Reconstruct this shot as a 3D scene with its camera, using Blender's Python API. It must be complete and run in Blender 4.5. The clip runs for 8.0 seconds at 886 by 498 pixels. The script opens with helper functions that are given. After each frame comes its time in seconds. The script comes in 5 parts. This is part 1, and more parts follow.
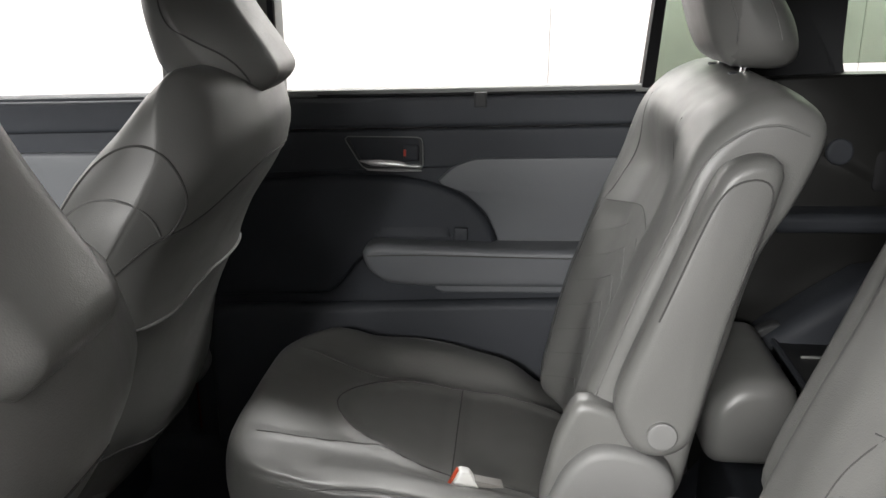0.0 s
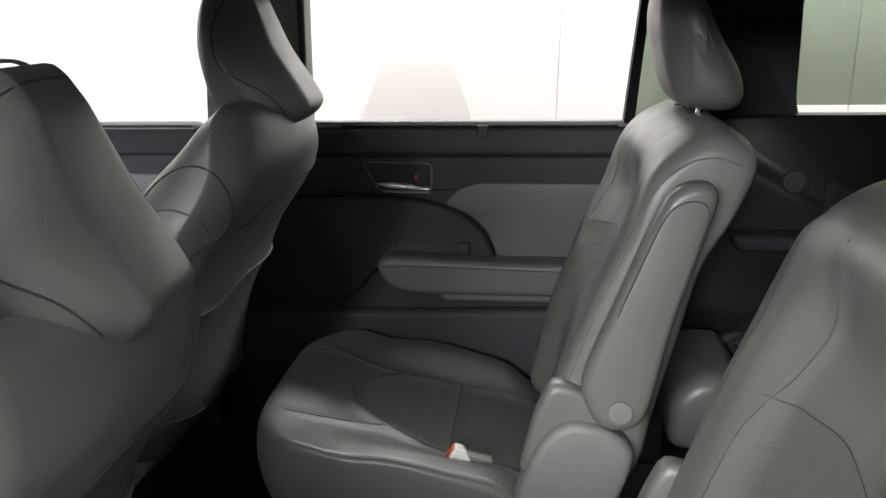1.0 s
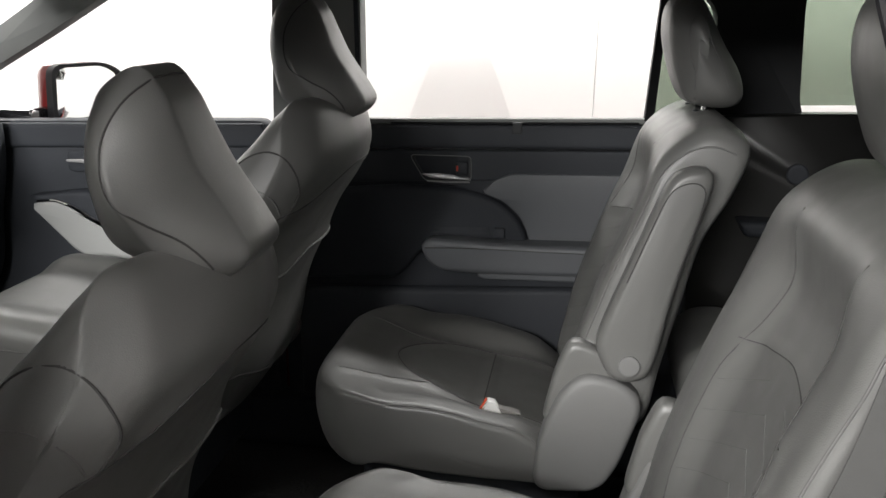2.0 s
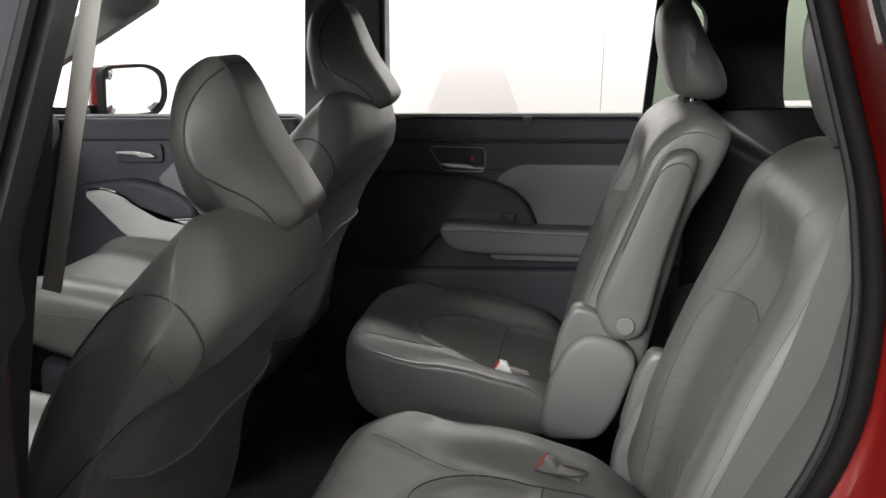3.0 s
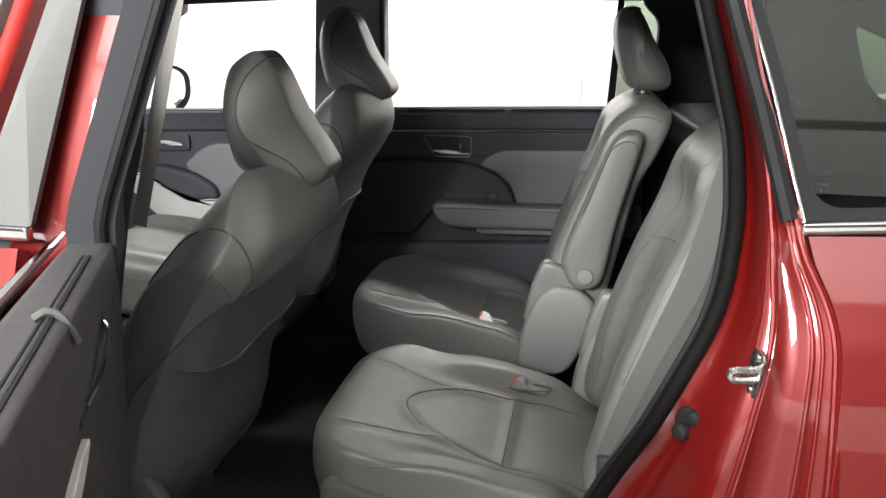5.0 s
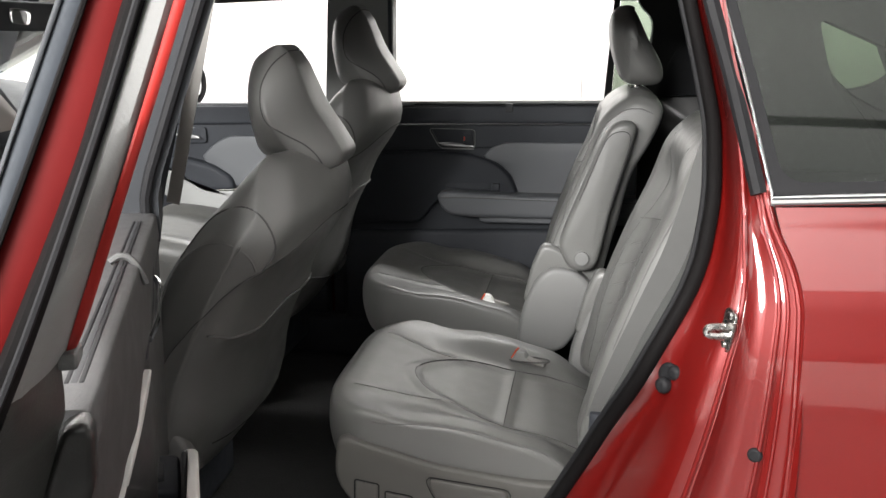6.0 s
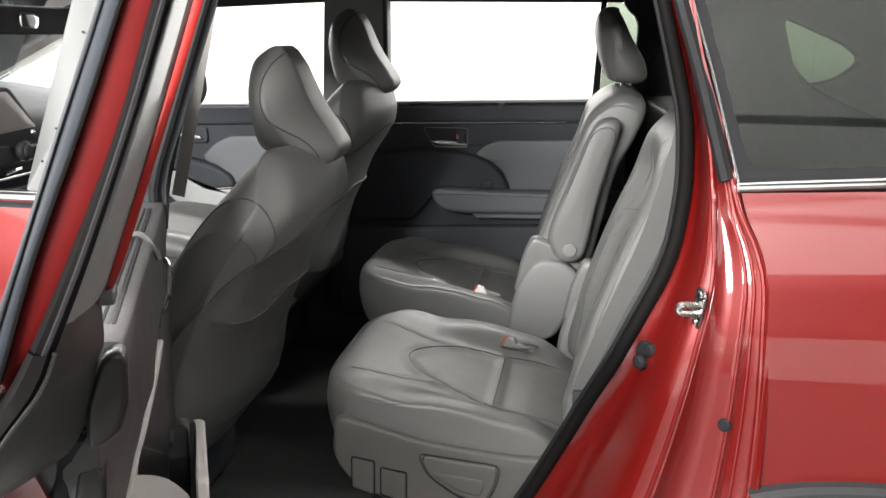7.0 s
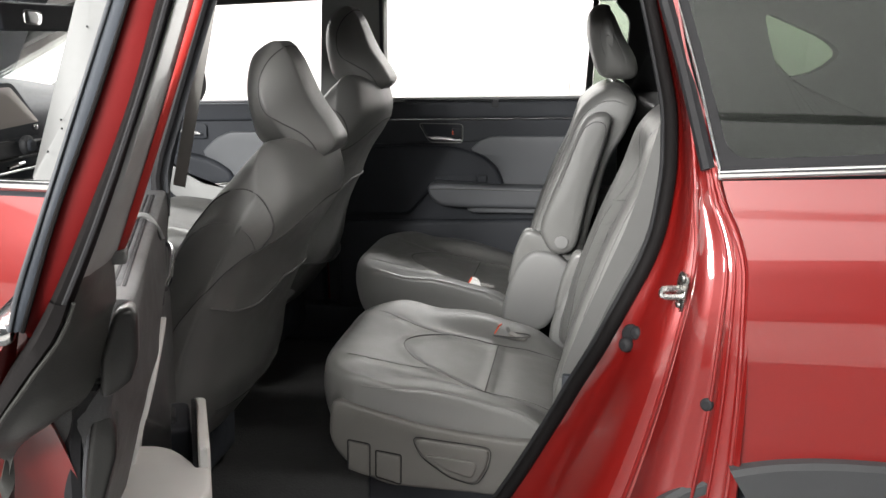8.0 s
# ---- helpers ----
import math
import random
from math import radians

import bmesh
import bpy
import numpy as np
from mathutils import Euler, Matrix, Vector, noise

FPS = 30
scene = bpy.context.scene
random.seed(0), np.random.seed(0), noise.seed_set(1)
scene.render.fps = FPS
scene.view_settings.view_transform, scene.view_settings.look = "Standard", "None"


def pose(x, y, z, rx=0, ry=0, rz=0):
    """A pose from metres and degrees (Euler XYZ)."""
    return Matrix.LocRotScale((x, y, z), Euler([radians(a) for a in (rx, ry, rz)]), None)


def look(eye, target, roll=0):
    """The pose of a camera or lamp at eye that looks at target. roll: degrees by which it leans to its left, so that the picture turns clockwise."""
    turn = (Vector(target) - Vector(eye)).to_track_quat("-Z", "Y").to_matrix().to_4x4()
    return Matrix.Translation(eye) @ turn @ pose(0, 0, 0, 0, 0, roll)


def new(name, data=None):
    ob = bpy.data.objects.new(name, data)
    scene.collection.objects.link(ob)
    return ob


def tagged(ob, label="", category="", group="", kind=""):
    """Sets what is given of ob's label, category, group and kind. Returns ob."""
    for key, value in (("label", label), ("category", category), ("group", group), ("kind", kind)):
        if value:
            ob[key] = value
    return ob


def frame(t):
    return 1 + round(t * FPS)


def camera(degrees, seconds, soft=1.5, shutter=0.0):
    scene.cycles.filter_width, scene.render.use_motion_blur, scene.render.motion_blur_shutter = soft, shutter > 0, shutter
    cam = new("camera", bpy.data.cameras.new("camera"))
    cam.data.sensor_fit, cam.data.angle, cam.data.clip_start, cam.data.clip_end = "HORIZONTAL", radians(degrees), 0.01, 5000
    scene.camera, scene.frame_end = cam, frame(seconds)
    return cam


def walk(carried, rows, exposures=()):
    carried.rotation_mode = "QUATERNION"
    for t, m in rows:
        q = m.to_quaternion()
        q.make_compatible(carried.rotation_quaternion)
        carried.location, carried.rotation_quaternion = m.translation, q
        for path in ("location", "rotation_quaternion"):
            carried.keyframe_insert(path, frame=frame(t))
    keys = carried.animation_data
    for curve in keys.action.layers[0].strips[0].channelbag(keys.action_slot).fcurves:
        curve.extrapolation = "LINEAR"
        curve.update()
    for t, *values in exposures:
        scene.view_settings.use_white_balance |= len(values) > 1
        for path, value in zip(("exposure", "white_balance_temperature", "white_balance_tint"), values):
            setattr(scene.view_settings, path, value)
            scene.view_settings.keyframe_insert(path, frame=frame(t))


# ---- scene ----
cam = camera(51.5, 8.0)
PATH = [
    (0, (0.105, -0.967, 1.473), (-0.037, 0.942, 0.894), 0.6),
    (0.5, (0.125, -1.074, 1.493), (-0.034, 0.843, 0.946), 0.7),
    (1, (0.152, -1.205, 1.512), (-0.032, 0.717, 0.991), 1.3),
    (1.5, (0.184, -1.32, 1.517), (-0.035, 0.599, 1.0), 1.6),
    (1.7, (0.187, -1.37, 1.523), (-0.06, 0.547, 1.007), 1.5),
    (2.8, (0.207, -1.624, 1.504), (-0.097, 0.292, 1.017), 1.1),
    (3, (0.211, -1.669, 1.506), (-0.092, 0.247, 1.017), 1.2),
    (3.5, (0.218, -1.752, 1.489), (-0.084, 0.164, 1.0), 1.2),
    (4, (0.255, -1.843, 1.495), (-0.045, 0.074, 1.009), 1.0),
    (5.3, (0.282, -2.101, 1.494), (-0.006, -0.177, 1.028), 1.3),
    (5.5, (0.288, -2.131, 1.492), (-0.009, -0.209, 1.025), 1.4),
    (6, (0.293, -2.199, 1.484), (-0.002, -0.276, 1.019), 1.3),
    (6.5, (0.311, -2.252, 1.481), (0.018, -0.328, 1.022), 1.2),
    (7, (0.323, -2.293, 1.478), (0.03, -0.368, 1.021), 1.0),
    (7.5, (0.334, -2.325, 1.475), (0.044, -0.399, 1.021), 1.1),
    (8, (0.342, -2.347, 1.467), (0.052, -0.421, 1.012), 1.0),
]
EXPOSURES = [(0.0, 0.22), (0.4, 0.08), (0.9, -0.22), (1.6, -0.28), (3.0, -0.3), (3.6, -0.22), (4.4, 0.1), (5.5, 0.14), (6.4, 0.29), (8.0, 0.30)]
walk(cam, [(t, look(eye, target, roll)) for t, eye, target, roll in PATH], EXPOSURES)

from mathutils.bvhtree import BVHTree

# ---- room light ----
world = bpy.data.worlds.new("studio_world")
world.use_nodes = True
world.node_tree.nodes["Background"].inputs[0].default_value = (0.9, 0.95, 1.0, 1)
world.node_tree.nodes["Background"].inputs[1].default_value = 0.3
scene.world = world
scene.view_settings.exposure = 0.0


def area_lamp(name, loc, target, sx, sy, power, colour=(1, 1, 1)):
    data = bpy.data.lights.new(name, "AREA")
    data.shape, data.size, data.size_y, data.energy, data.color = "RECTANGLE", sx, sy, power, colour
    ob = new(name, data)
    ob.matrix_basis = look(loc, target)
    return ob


# unseen overhead rows, added; the two wide ones give the ceiling's pale reflection
for row_x, row_y, row_long, row_wide, row_power in ((1.0, 2.52, 14.0, 0.35, 600.0), (-1.7, -2.55, 3.4, 0.45, 150.0), (1.0, -3.6, 9.0, 1.1, 50.0), (1.0, -4.68, 9.0, 0.85, 42.0)):
    area_lamp("added_row_light", (row_x, row_y, 3.13), (row_x, row_y + 0.001, 0.0), row_long, row_wide, row_power, (1.0, 0.985, 0.965))
# unseen fill lamp, added to brighten the far seats and door
area_lamp("added_fill_light", (-1.0, -5.0, 2.5), (0.0, 0.0, 0.95), 2.4, 0.7, 570.0, (1.0, 0.985, 0.965))


# ---- materials ----
def material(name, colour, rough=0.5, metal=0.0, var=0.12, var_scale=7.0, bump=0.0, bump_scale=400.0, coat=0.0, wear=0.0,
             spec=0.5, transmission=0.0, kind="noise"):
    m = bpy.data.materials.new(name)
    m.use_nodes = True
    nt = m.node_tree
    b = nt.nodes["Principled BSDF"]
    b.inputs["Metallic"].default_value = metal
    b.inputs["Coat Weight"].default_value = coat
    b.inputs["Coat Roughness"].default_value = 0.04
    b.inputs["Specular IOR Level"].default_value = spec
    b.inputs["Transmission Weight"].default_value = transmission
    co = nt.nodes.new("ShaderNodeTexCoord")
    big = nt.nodes.new("ShaderNodeTexNoise")
    big.inputs["Scale"].default_value, big.inputs["Detail"].default_value = var_scale, 6.0
    nt.links.new(co.outputs["Object"], big.inputs["Vector"])
    mix = nt.nodes.new("ShaderNodeMix")
    mix.data_type = "RGBA"
    mix.inputs[6].default_value = (*[c * (1 - var) for c in colour], 1)
    mix.inputs[7].default_value = (*[min(1, c * (1 + var)) for c in colour], 1)
    nt.links.new(big.outputs["Fac"], mix.inputs[0])
    nt.links.new(mix.outputs[2], b.inputs["Base Color"])
    ramp = nt.nodes.new("ShaderNodeMapRange")
    ramp.inputs[3].default_value, ramp.inputs[4].default_value = max(0.0, rough - 0.08 - wear), min(1, rough + 0.08 + wear)
    if rough < 0.1:
        ramp.inputs[3].default_value, ramp.inputs[4].default_value = rough, rough + 0.03
    fine = nt.nodes.new("ShaderNodeTexNoise")
    fine.inputs["Scale"].default_value, fine.inputs["Detail"].default_value = var_scale * 5, 5.0
    nt.links.new(co.outputs["Object"], fine.inputs["Vector"])
    nt.links.new(fine.outputs["Fac"], ramp.inputs[0])
    nt.links.new(ramp.outputs[0], b.inputs["Roughness"])
    if bump:
        if kind == "leather":
            tex = nt.nodes.new("ShaderNodeTexVoronoi")
            tex.inputs["Scale"].default_value = bump_scale
            out = tex.outputs["Distance"]
        elif kind == "weave":
            tex = nt.nodes.new("ShaderNodeTexWave")
            tex.inputs["Scale"].default_value = bump_scale
            tex.bands_direction = "Z"
            out = tex.outputs["Fac"]
        else:
            tex = nt.nodes.new("ShaderNodeTexNoise")
            tex.inputs["Scale"].default_value, tex.inputs["Detail"].default_value = bump_scale, 3.0
            out = tex.outputs["Fac"]
        nt.links.new(co.outputs["Object"], tex.inputs["Vector"])
        bp = nt.nodes.new("ShaderNodeBump")
        bp.inputs["Strength"].default_value, bp.inputs["Distance"].default_value = bump, 0.0015
        nt.links.new(out, bp.inputs["Height"])
        wide = nt.nodes.new("ShaderNodeBump")
        wide.inputs["Strength"].default_value, wide.inputs["Distance"].default_value = bump * 0.5, 0.006
        nt.links.new(fine.outputs["Fac"], wide.inputs["Height"])
        nt.links.new(wide.outputs[0], bp.inputs["Normal"])
        nt.links.new(bp.outputs[0], b.inputs["Normal"])
    return m


def glass(name, colour):
    """A thin pane: tinted, clear, with a mirror gloss that grows towards grazing."""
    m = bpy.data.materials.new(name)
    m.use_nodes = True
    nt = m.node_tree
    nt.nodes.remove(nt.nodes["Principled BSDF"])
    clear = nt.nodes.new("ShaderNodeBsdfTransparent")
    clear.inputs["Color"].default_value = (*colour, 1)
    gloss = nt.nodes.new("ShaderNodeBsdfGlossy")
    gloss.inputs["Roughness"].default_value = 0.01
    fres = nt.nodes.new("ShaderNodeFresnel")
    fres.inputs["IOR"].default_value = 1.45
    mix = nt.nodes.new("ShaderNodeMixShader")
    nt.links.new(fres.outputs[0], mix.inputs[0])
    nt.links.new(clear.outputs[0], mix.inputs[1])
    nt.links.new(gloss.outputs[0], mix.inputs[2])
    nt.links.new(mix.outputs[0], nt.nodes["Material Output"].inputs["Surface"])
    return m


LEATHER = material("grey_leather", (0.124, 0.124, 0.119), 0.38, var=0.06, var_scale=5, bump=0.12, bump_scale=650, kind="leather", wear=0.04)
THREAD = material("seam_thread", (0.12, 0.12, 0.116), 0.7, var=0.2, var_scale=60)
# dark line colour that paints the shade in seam creases and the buckle recess
CREASE_SHADE = material("seam_crease_shade", (0.045, 0.044, 0.043), 0.8, var=0.2, var_scale=60)
VALANCE = material("taupe_base_plastic", (0.088, 0.085, 0.079), 0.55, spec=0.35, var=0.06, bump=0.2, bump_scale=900)
PLASTIC_GREY = material("grey_moulded_plastic", (0.15, 0.15, 0.147), 0.5, var=0.05, bump=0.2, bump_scale=900)
TRIM_BLACK = material("black_grained_plastic", (0.030, 0.033, 0.039), 0.6, spec=0.22, var=0.12, bump=0.25, bump_scale=800)
TRIM_DARK = material("charcoal_soft_trim", (0.034, 0.037, 0.043), 0.6, spec=0.25, var=0.12, bump=0.25, bump_scale=700)
TRIM_SLATE = material("slate_grained_plastic", (0.030, 0.031, 0.033), 0.58, spec=0.3, var=0.1, bump=0.25, bump_scale=700)
# door vinyl with the cabin's shade in its tone; lit copies further down
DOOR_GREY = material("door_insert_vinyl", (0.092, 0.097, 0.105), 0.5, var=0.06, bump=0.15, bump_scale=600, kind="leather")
RUBBER = material("black_rubber", (0.012, 0.012, 0.013), 0.6, spec=0.15, var=0.15, bump=0.1, bump_scale=300)
# gloss black garnish; the white booth's reflection is painted as a grey base
GARNISH_REFLECT = material("garnish_painted_reflection", (0.075, 0.077, 0.075), 0.5, var=0.05, var_scale=40)
BELT_DARK = material("dark_belt_webbing", (0.06, 0.06, 0.058), 0.75, var=0.08, bump=0.15, bump_scale=500)
BUTTON_RED = material("orange_red_button", (0.5, 0.06, 0.02), 0.45, var=0.05)
PAINT = material("red_metallic_paint", (0.145, 0.004, 0.003), 0.38, metal=0.35, var=0.10, var_scale=1400, coat=1.0, wear=-0.05)
PAINT.node_tree.nodes["Principled BSDF"].inputs["Coat IOR"].default_value = 1.75
# red frame paint with the shade on the door's shut edge in its colour
FRAME_SHADED = material("shaded_frame_red", (0.075, 0.004, 0.004), 0.55, var=0.12, var_scale=30, spec=0.08)
RED_SATIN = material("satin_red_frame", (0.21, 0.011, 0.008), 0.5, var=0.06, var_scale=30, spec=0.2)
UPRIGHT = material("slate_upright_trim", (0.034, 0.036, 0.040), 0.6, var=0.06, bump=0.2, bump_scale=700, spec=0.25)
LEVER = material("bright_lever", (0.75, 0.75, 0.75), 0.22, metal=0.7, var=0.03)
SEAL_BLACK = material("matt_black_seal", (0.0045, 0.004, 0.004), 0.7, spec=0.08, var=0.15, bump=0.1, bump_scale=300)
CAP_BLACK = material("black_moulded_cap", (0.008, 0.008, 0.0075), 0.34, spec=0.35, var=0.1, bump=0.1, bump_scale=700)
FLANGE = material("charcoal_moulded_flange", (0.026, 0.026, 0.024), 0.42, spec=0.4, var=0.15, bump=0.1, bump_scale=600)
# slate door trim, lightened to carry the light on the open door
GRAIN_LIT = material("lit_slate_door_trim", (0.052, 0.052, 0.053), 0.5, spec=0.35, var=0.1, bump=0.25, bump_scale=700)
DOOR_TRIM = material("grey_door_frame_trim", (0.15, 0.15, 0.147), 0.5, spec=0.3, var=0.08, bump=0.1, bump_scale=500)
BEAD = material("satin_bead", (0.035, 0.038, 0.042), 0.6, metal=0.0, var=0.03, spec=0.2)
# black frame garnish with its bluish reflection painted as base colour
SLATE_REFLECT = material("garnish_slate_reflection", (0.024, 0.028, 0.034), 0.55, var=0.2, var_scale=60, spec=0.2)
CHROME = material("chrome", (0.78, 0.78, 0.78), 0.08, metal=1.0, var=0.03)
STEEL = material("bare_steel", (0.55, 0.54, 0.52), 0.28, metal=1.0, var=0.1, var_scale=40)
GLOSS_BLACK = material("gloss_black_garnish", (0.012, 0.012, 0.013), 0.06, var=0.05, coat=0.6)
CARPET = material("black_carpet", (0.022, 0.022, 0.022), 0.95, var=0.25, var_scale=30, bump=0.8, bump_scale=250)
HEADLINER = material("grey_headliner_cloth", (0.16, 0.16, 0.155), 0.9, var=0.05, bump=0.3, bump_scale=500)
PILLAR_TRIM = material("pillar_trim_grey", (0.17, 0.175, 0.17), 0.6, var=0.06, bump=0.2, bump_scale=700)
BELT_WEB = material("seat_belt_webbing", (0.17, 0.162, 0.15), 0.6, var=0.08, bump=0.12, bump_scale=300, kind="weave")
RED_PLASTIC = material("red_plastic", (0.55, 0.05, 0.02), 0.4, var=0.05)
GARNISH_DULL = material("grey_frame_trim", (0.085, 0.085, 0.084), 0.6, spec=0.2, var=0.06, bump=0.1, bump_scale=500)
# light on the open door is put into this paler copy of its vinyl
GREY_LIT = material("pale_grey_vinyl", (0.70, 0.70, 0.68), 0.5, var=0.04, bump=0.12, bump_scale=600, kind="leather")
# door vinyl again, windscreen light on the front armrest put into its colour
ARM_LIT = material("light_grey_vinyl", (0.30, 0.305, 0.30), 0.45, var=0.05, bump=0.12, bump_scale=600, kind="leather")
PILLAR_LOW = material("lower_pillar_plastic", (0.085, 0.087, 0.083), 0.6, var=0.06, bump=0.2, bump_scale=700)
DROP = material("water_drop", (0.30, 0.31, 0.32), 0.1, var=0.02, coat=0.5)
CLADDING = material("black_arch_cladding", (0.024, 0.025, 0.026), 0.65, spec=0.2, var=0.12, bump=0.3, bump_scale=600)
WALL_WHITE = material("white_booth_wall", (0.84, 0.835, 0.82), 0.6, var=0.03, var_scale=1.2)
BLOCKER_GREY = material("dark_blocker_grey", (0.05, 0.05, 0.055), 0.7, var=0.06, var_scale=1.0)
FLOOR_GREY = material("grey_epoxy_floor", (0.055, 0.055, 0.055), 0.35, var=0.12, var_scale=2.5)
MIRROR = material("mirror_glass", (0.9, 0.9, 0.9), 0.02, metal=1.0, var=0.01)
# dark display; the tan reflection on it is its painted base colour
SCREEN_REFLECT = material("display_reflection", (0.36, 0.32, 0.30), 0.22, var=0.05)
PRIVACY = glass("privacy_glass", (0.50, 0.55, 0.49))
CLEAR = glass("clear_glass", (0.93, 0.97, 0.94))


# ---- shape tools ----
def link_mesh(name, verts, faces, mat, parent=None, label="", smooth=True):
    me = bpy.data.meshes.new(name)
    me.from_pydata([tuple(map(float, v)) for v in verts], [], [tuple(map(int, f)) for f in faces])
    me.materials.append(mat)
    me.update()
    if smooth:
        me.polygons.foreach_set("use_smooth", [True] * len(me.polygons))
        me.set_sharp_from_angle(angle=radians(42))
    ob = new(name, me)
    if parent is not None:
        ob.parent = parent
        if parent.type == "EMPTY":
            ob.matrix_parent_inverse = parent.matrix_basis.inverted()
    if label:
        tagged(ob, label)
    return ob


def thing(name, at, label, category, group="", kind=""):
    ob = new(name)
    ob.empty_display_size = 0.05
    ob.location = at
    ob.matrix_basis = Matrix.Translation(at)
    return tagged(ob, label, category, group, kind)


def spline(pts, n, closed=True):
    """n points along a smooth curve through pts."""
    p = np.array(pts, float)
    k = len(p)
    segs = k if closed else k - 1
    out = []
    for i in range(segs):
        a = p[(i - 1) % k] if closed or i > 0 else 2 * p[0] - p[1]
        b, c = p[i], p[(i + 1) % k]
        d = p[(i + 2) % k] if closed or i + 2 < k else 2 * p[-1] - p[-2]
        for t in np.linspace(0, 1, 16, endpoint=False):
            out.append(0.5 * (2 * b + (c - a) * t + (2 * a - 5 * b + 4 * c - d) * t ** 2 + (3 * b - a - 3 * c + d) * t ** 3))
    if not closed:
        out.append(p[-1])
    return even(np.array(out), n, closed)


def even(p, n, closed=False):
    if closed:
        p = np.vstack([p, p[:1]])
    s = np.r_[0, np.cumsum(np.linalg.norm(np.diff(p, axis=0), axis=1))]
    at = np.linspace(0, s[-1], n, endpoint=not closed)
    return np.stack([np.interp(at, s, p[:, c]) for c in range(p.shape[1])], 1)


def rounded(pts, r, k=4):
    """A polygon with its corners rounded."""
    p = [np.array(q, float) for q in pts]
    out = []
    for i, b in enumerate(p):
        a, c = p[i - 1], p[(i + 1) % len(p)]
        da, dc = a - b, c - b
        la, lc = np.linalg.norm(da), np.linalg.norm(dc)
        q = min(r, la * 0.45, lc * 0.45)
        s, e = b + da / la * q, b + dc / lc * q
        for t in np.linspace(0, 1, k + 1):
            out.append((1 - t) ** 2 * s + 2 * t * (1 - t) * b + t * t * e)
    return np.array(out)


def loft(profile, lo, hi, r, mid=8, k=5, bulge=0.0, rings=(0.7, 0.35)):
    """A slab: a closed profile (x, z) carried across y from lo to hi, its rims rounded by r, with faces crowned by bulge."""
    p = np.array(profile, float)
    area = 0.5 * np.sum(p[:, 0] * np.roll(p[:, 1], -1) - np.roll(p[:, 0], -1) * p[:, 1])
    if area < 0:
        p = p[::-1]
    c = p.mean(0)
    w, ax = np.linalg.eigh(np.cov((p - c).T))
    q = (p - c) @ ax
    centre = (q.max(0) + q.min(0)) / 2
    q, c = q - centre, c + ax @ centre
    half = np.maximum(np.abs(q).max(0), 1e-6)
    r = min(r, abs(hi - lo) * 0.499, half.min() * 0.95)
    rows = []
    ang = np.linspace(0, math.pi / 2, k + 1)
    lat = [(lo + r - r * math.cos(a), r - r * math.sin(a)) for a in ang] if r > 0 else [(lo, 0.0)]
    inner = np.linspace(lo + r, hi - r, mid + 1)
    lat += [(y, 0.0) for y in (inner[1:-1] if r > 0 else inner[1:-1])]
    lat += [(hi - r + r * math.cos(a), r - r * math.sin(a)) for a in ang[::-1]] if r > 0 else [(hi, 0.0)]
    n = len(p)

    def ring(y, inset, s=1.0):
        g = (q * (1 - inset / half)) * s
        xz = c + g @ ax.T
        return np.stack([xz[:, 0], np.full(n, y), xz[:, 1]], 1)

    for s in rings[::-1]:
        rows.append(ring(lo - bulge * (1 - s * s), r, s))
    rows += [ring(y, d) for y, d in lat]
    for s in rings:
        rows.append(ring(hi + bulge * (1 - s * s), r, s))
    V = np.vstack(rows)
    F = []
    for i in range(len(rows) - 1):
        for j in range(n):
            a, b = i * n + j, i * n + (j + 1) % n
            F.append((a, b, b + n, a + n))
    V = np.vstack([V, [[c[0], lo - bulge, c[1]], [c[0], hi + bulge, c[1]]]])
    last = (len(rows) - 1) * n
    for j in range(n):
        F.append((len(V) - 2, (j + 1) % n, j))
        F.append((len(V) - 1, last + j, last + (j + 1) % n))
    return V, F


def normals(V, F):
    N = np.zeros_like(V)
    for f in F:
        a, b, c = V[f[0]], V[f[1]], V[f[-1]]
        m = np.cross(b - a, c - a)
        for i in f:
            N[i] += m
    return N / np.maximum(np.linalg.norm(N, axis=1, keepdims=True), 1e-12)


def to_line(V, line):
    """Distance of each vertex from a polyline."""
    best = np.full(len(V), 9.0)
    for a, b in zip(line[:-1], line[1:]):
        ab = b - a
        t = np.clip(((V - a) @ ab) / max(ab @ ab, 1e-12), 0, 1)
        best = np.minimum(best, np.linalg.norm(V - (a + t[:, None] * ab), axis=1))
    return best


def press(V, F, lines, depth, width):
    """Dents the surface along lines that lie on it."""
    N = normals(V, F)
    d = np.full(len(V), 9.0)
    for l in lines:
        d = np.minimum(d, to_line(V, np.array(l)))
    return V - N * (depth * np.exp(-(d / width) ** 2))[:, None]


def tube_mesh(pts, r, sides=6, closed=False):
    p = np.array(pts, float)
    n = len(p)
    V, F = [], []
    for i in range(n):
        d = p[(i + 1) % n] - p[i - 1] if closed else p[min(i + 1, n - 1)] - p[max(i - 1, 0)]
        d = Vector(d).normalized()
        a = d.orthogonal().normalized() if i == 0 else (prev - d * prev.dot(d)).normalized()
        prev = a
        b = d.cross(a)
        rr = r[i] if hasattr(r, "__len__") else r
        for s in range(sides):
            t = 2 * math.pi * s / sides
            V.append(p[i] + rr * (np.array(a) * math.cos(t) + np.array(b) * math.sin(t)))
    for i in range(n if closed else n - 1):
        for s in range(sides):
            a, b = i * sides + s, i * sides + (s + 1) % sides
            c = ((i + 1) % n) * sides
            F.append((a, b, c + (s + 1) % sides, c + s))
    if not closed:
        F.append(tuple(range(sides))[::-1])
        F.append(tuple(range((n - 1) * sides, n * sides)))
    return V, F


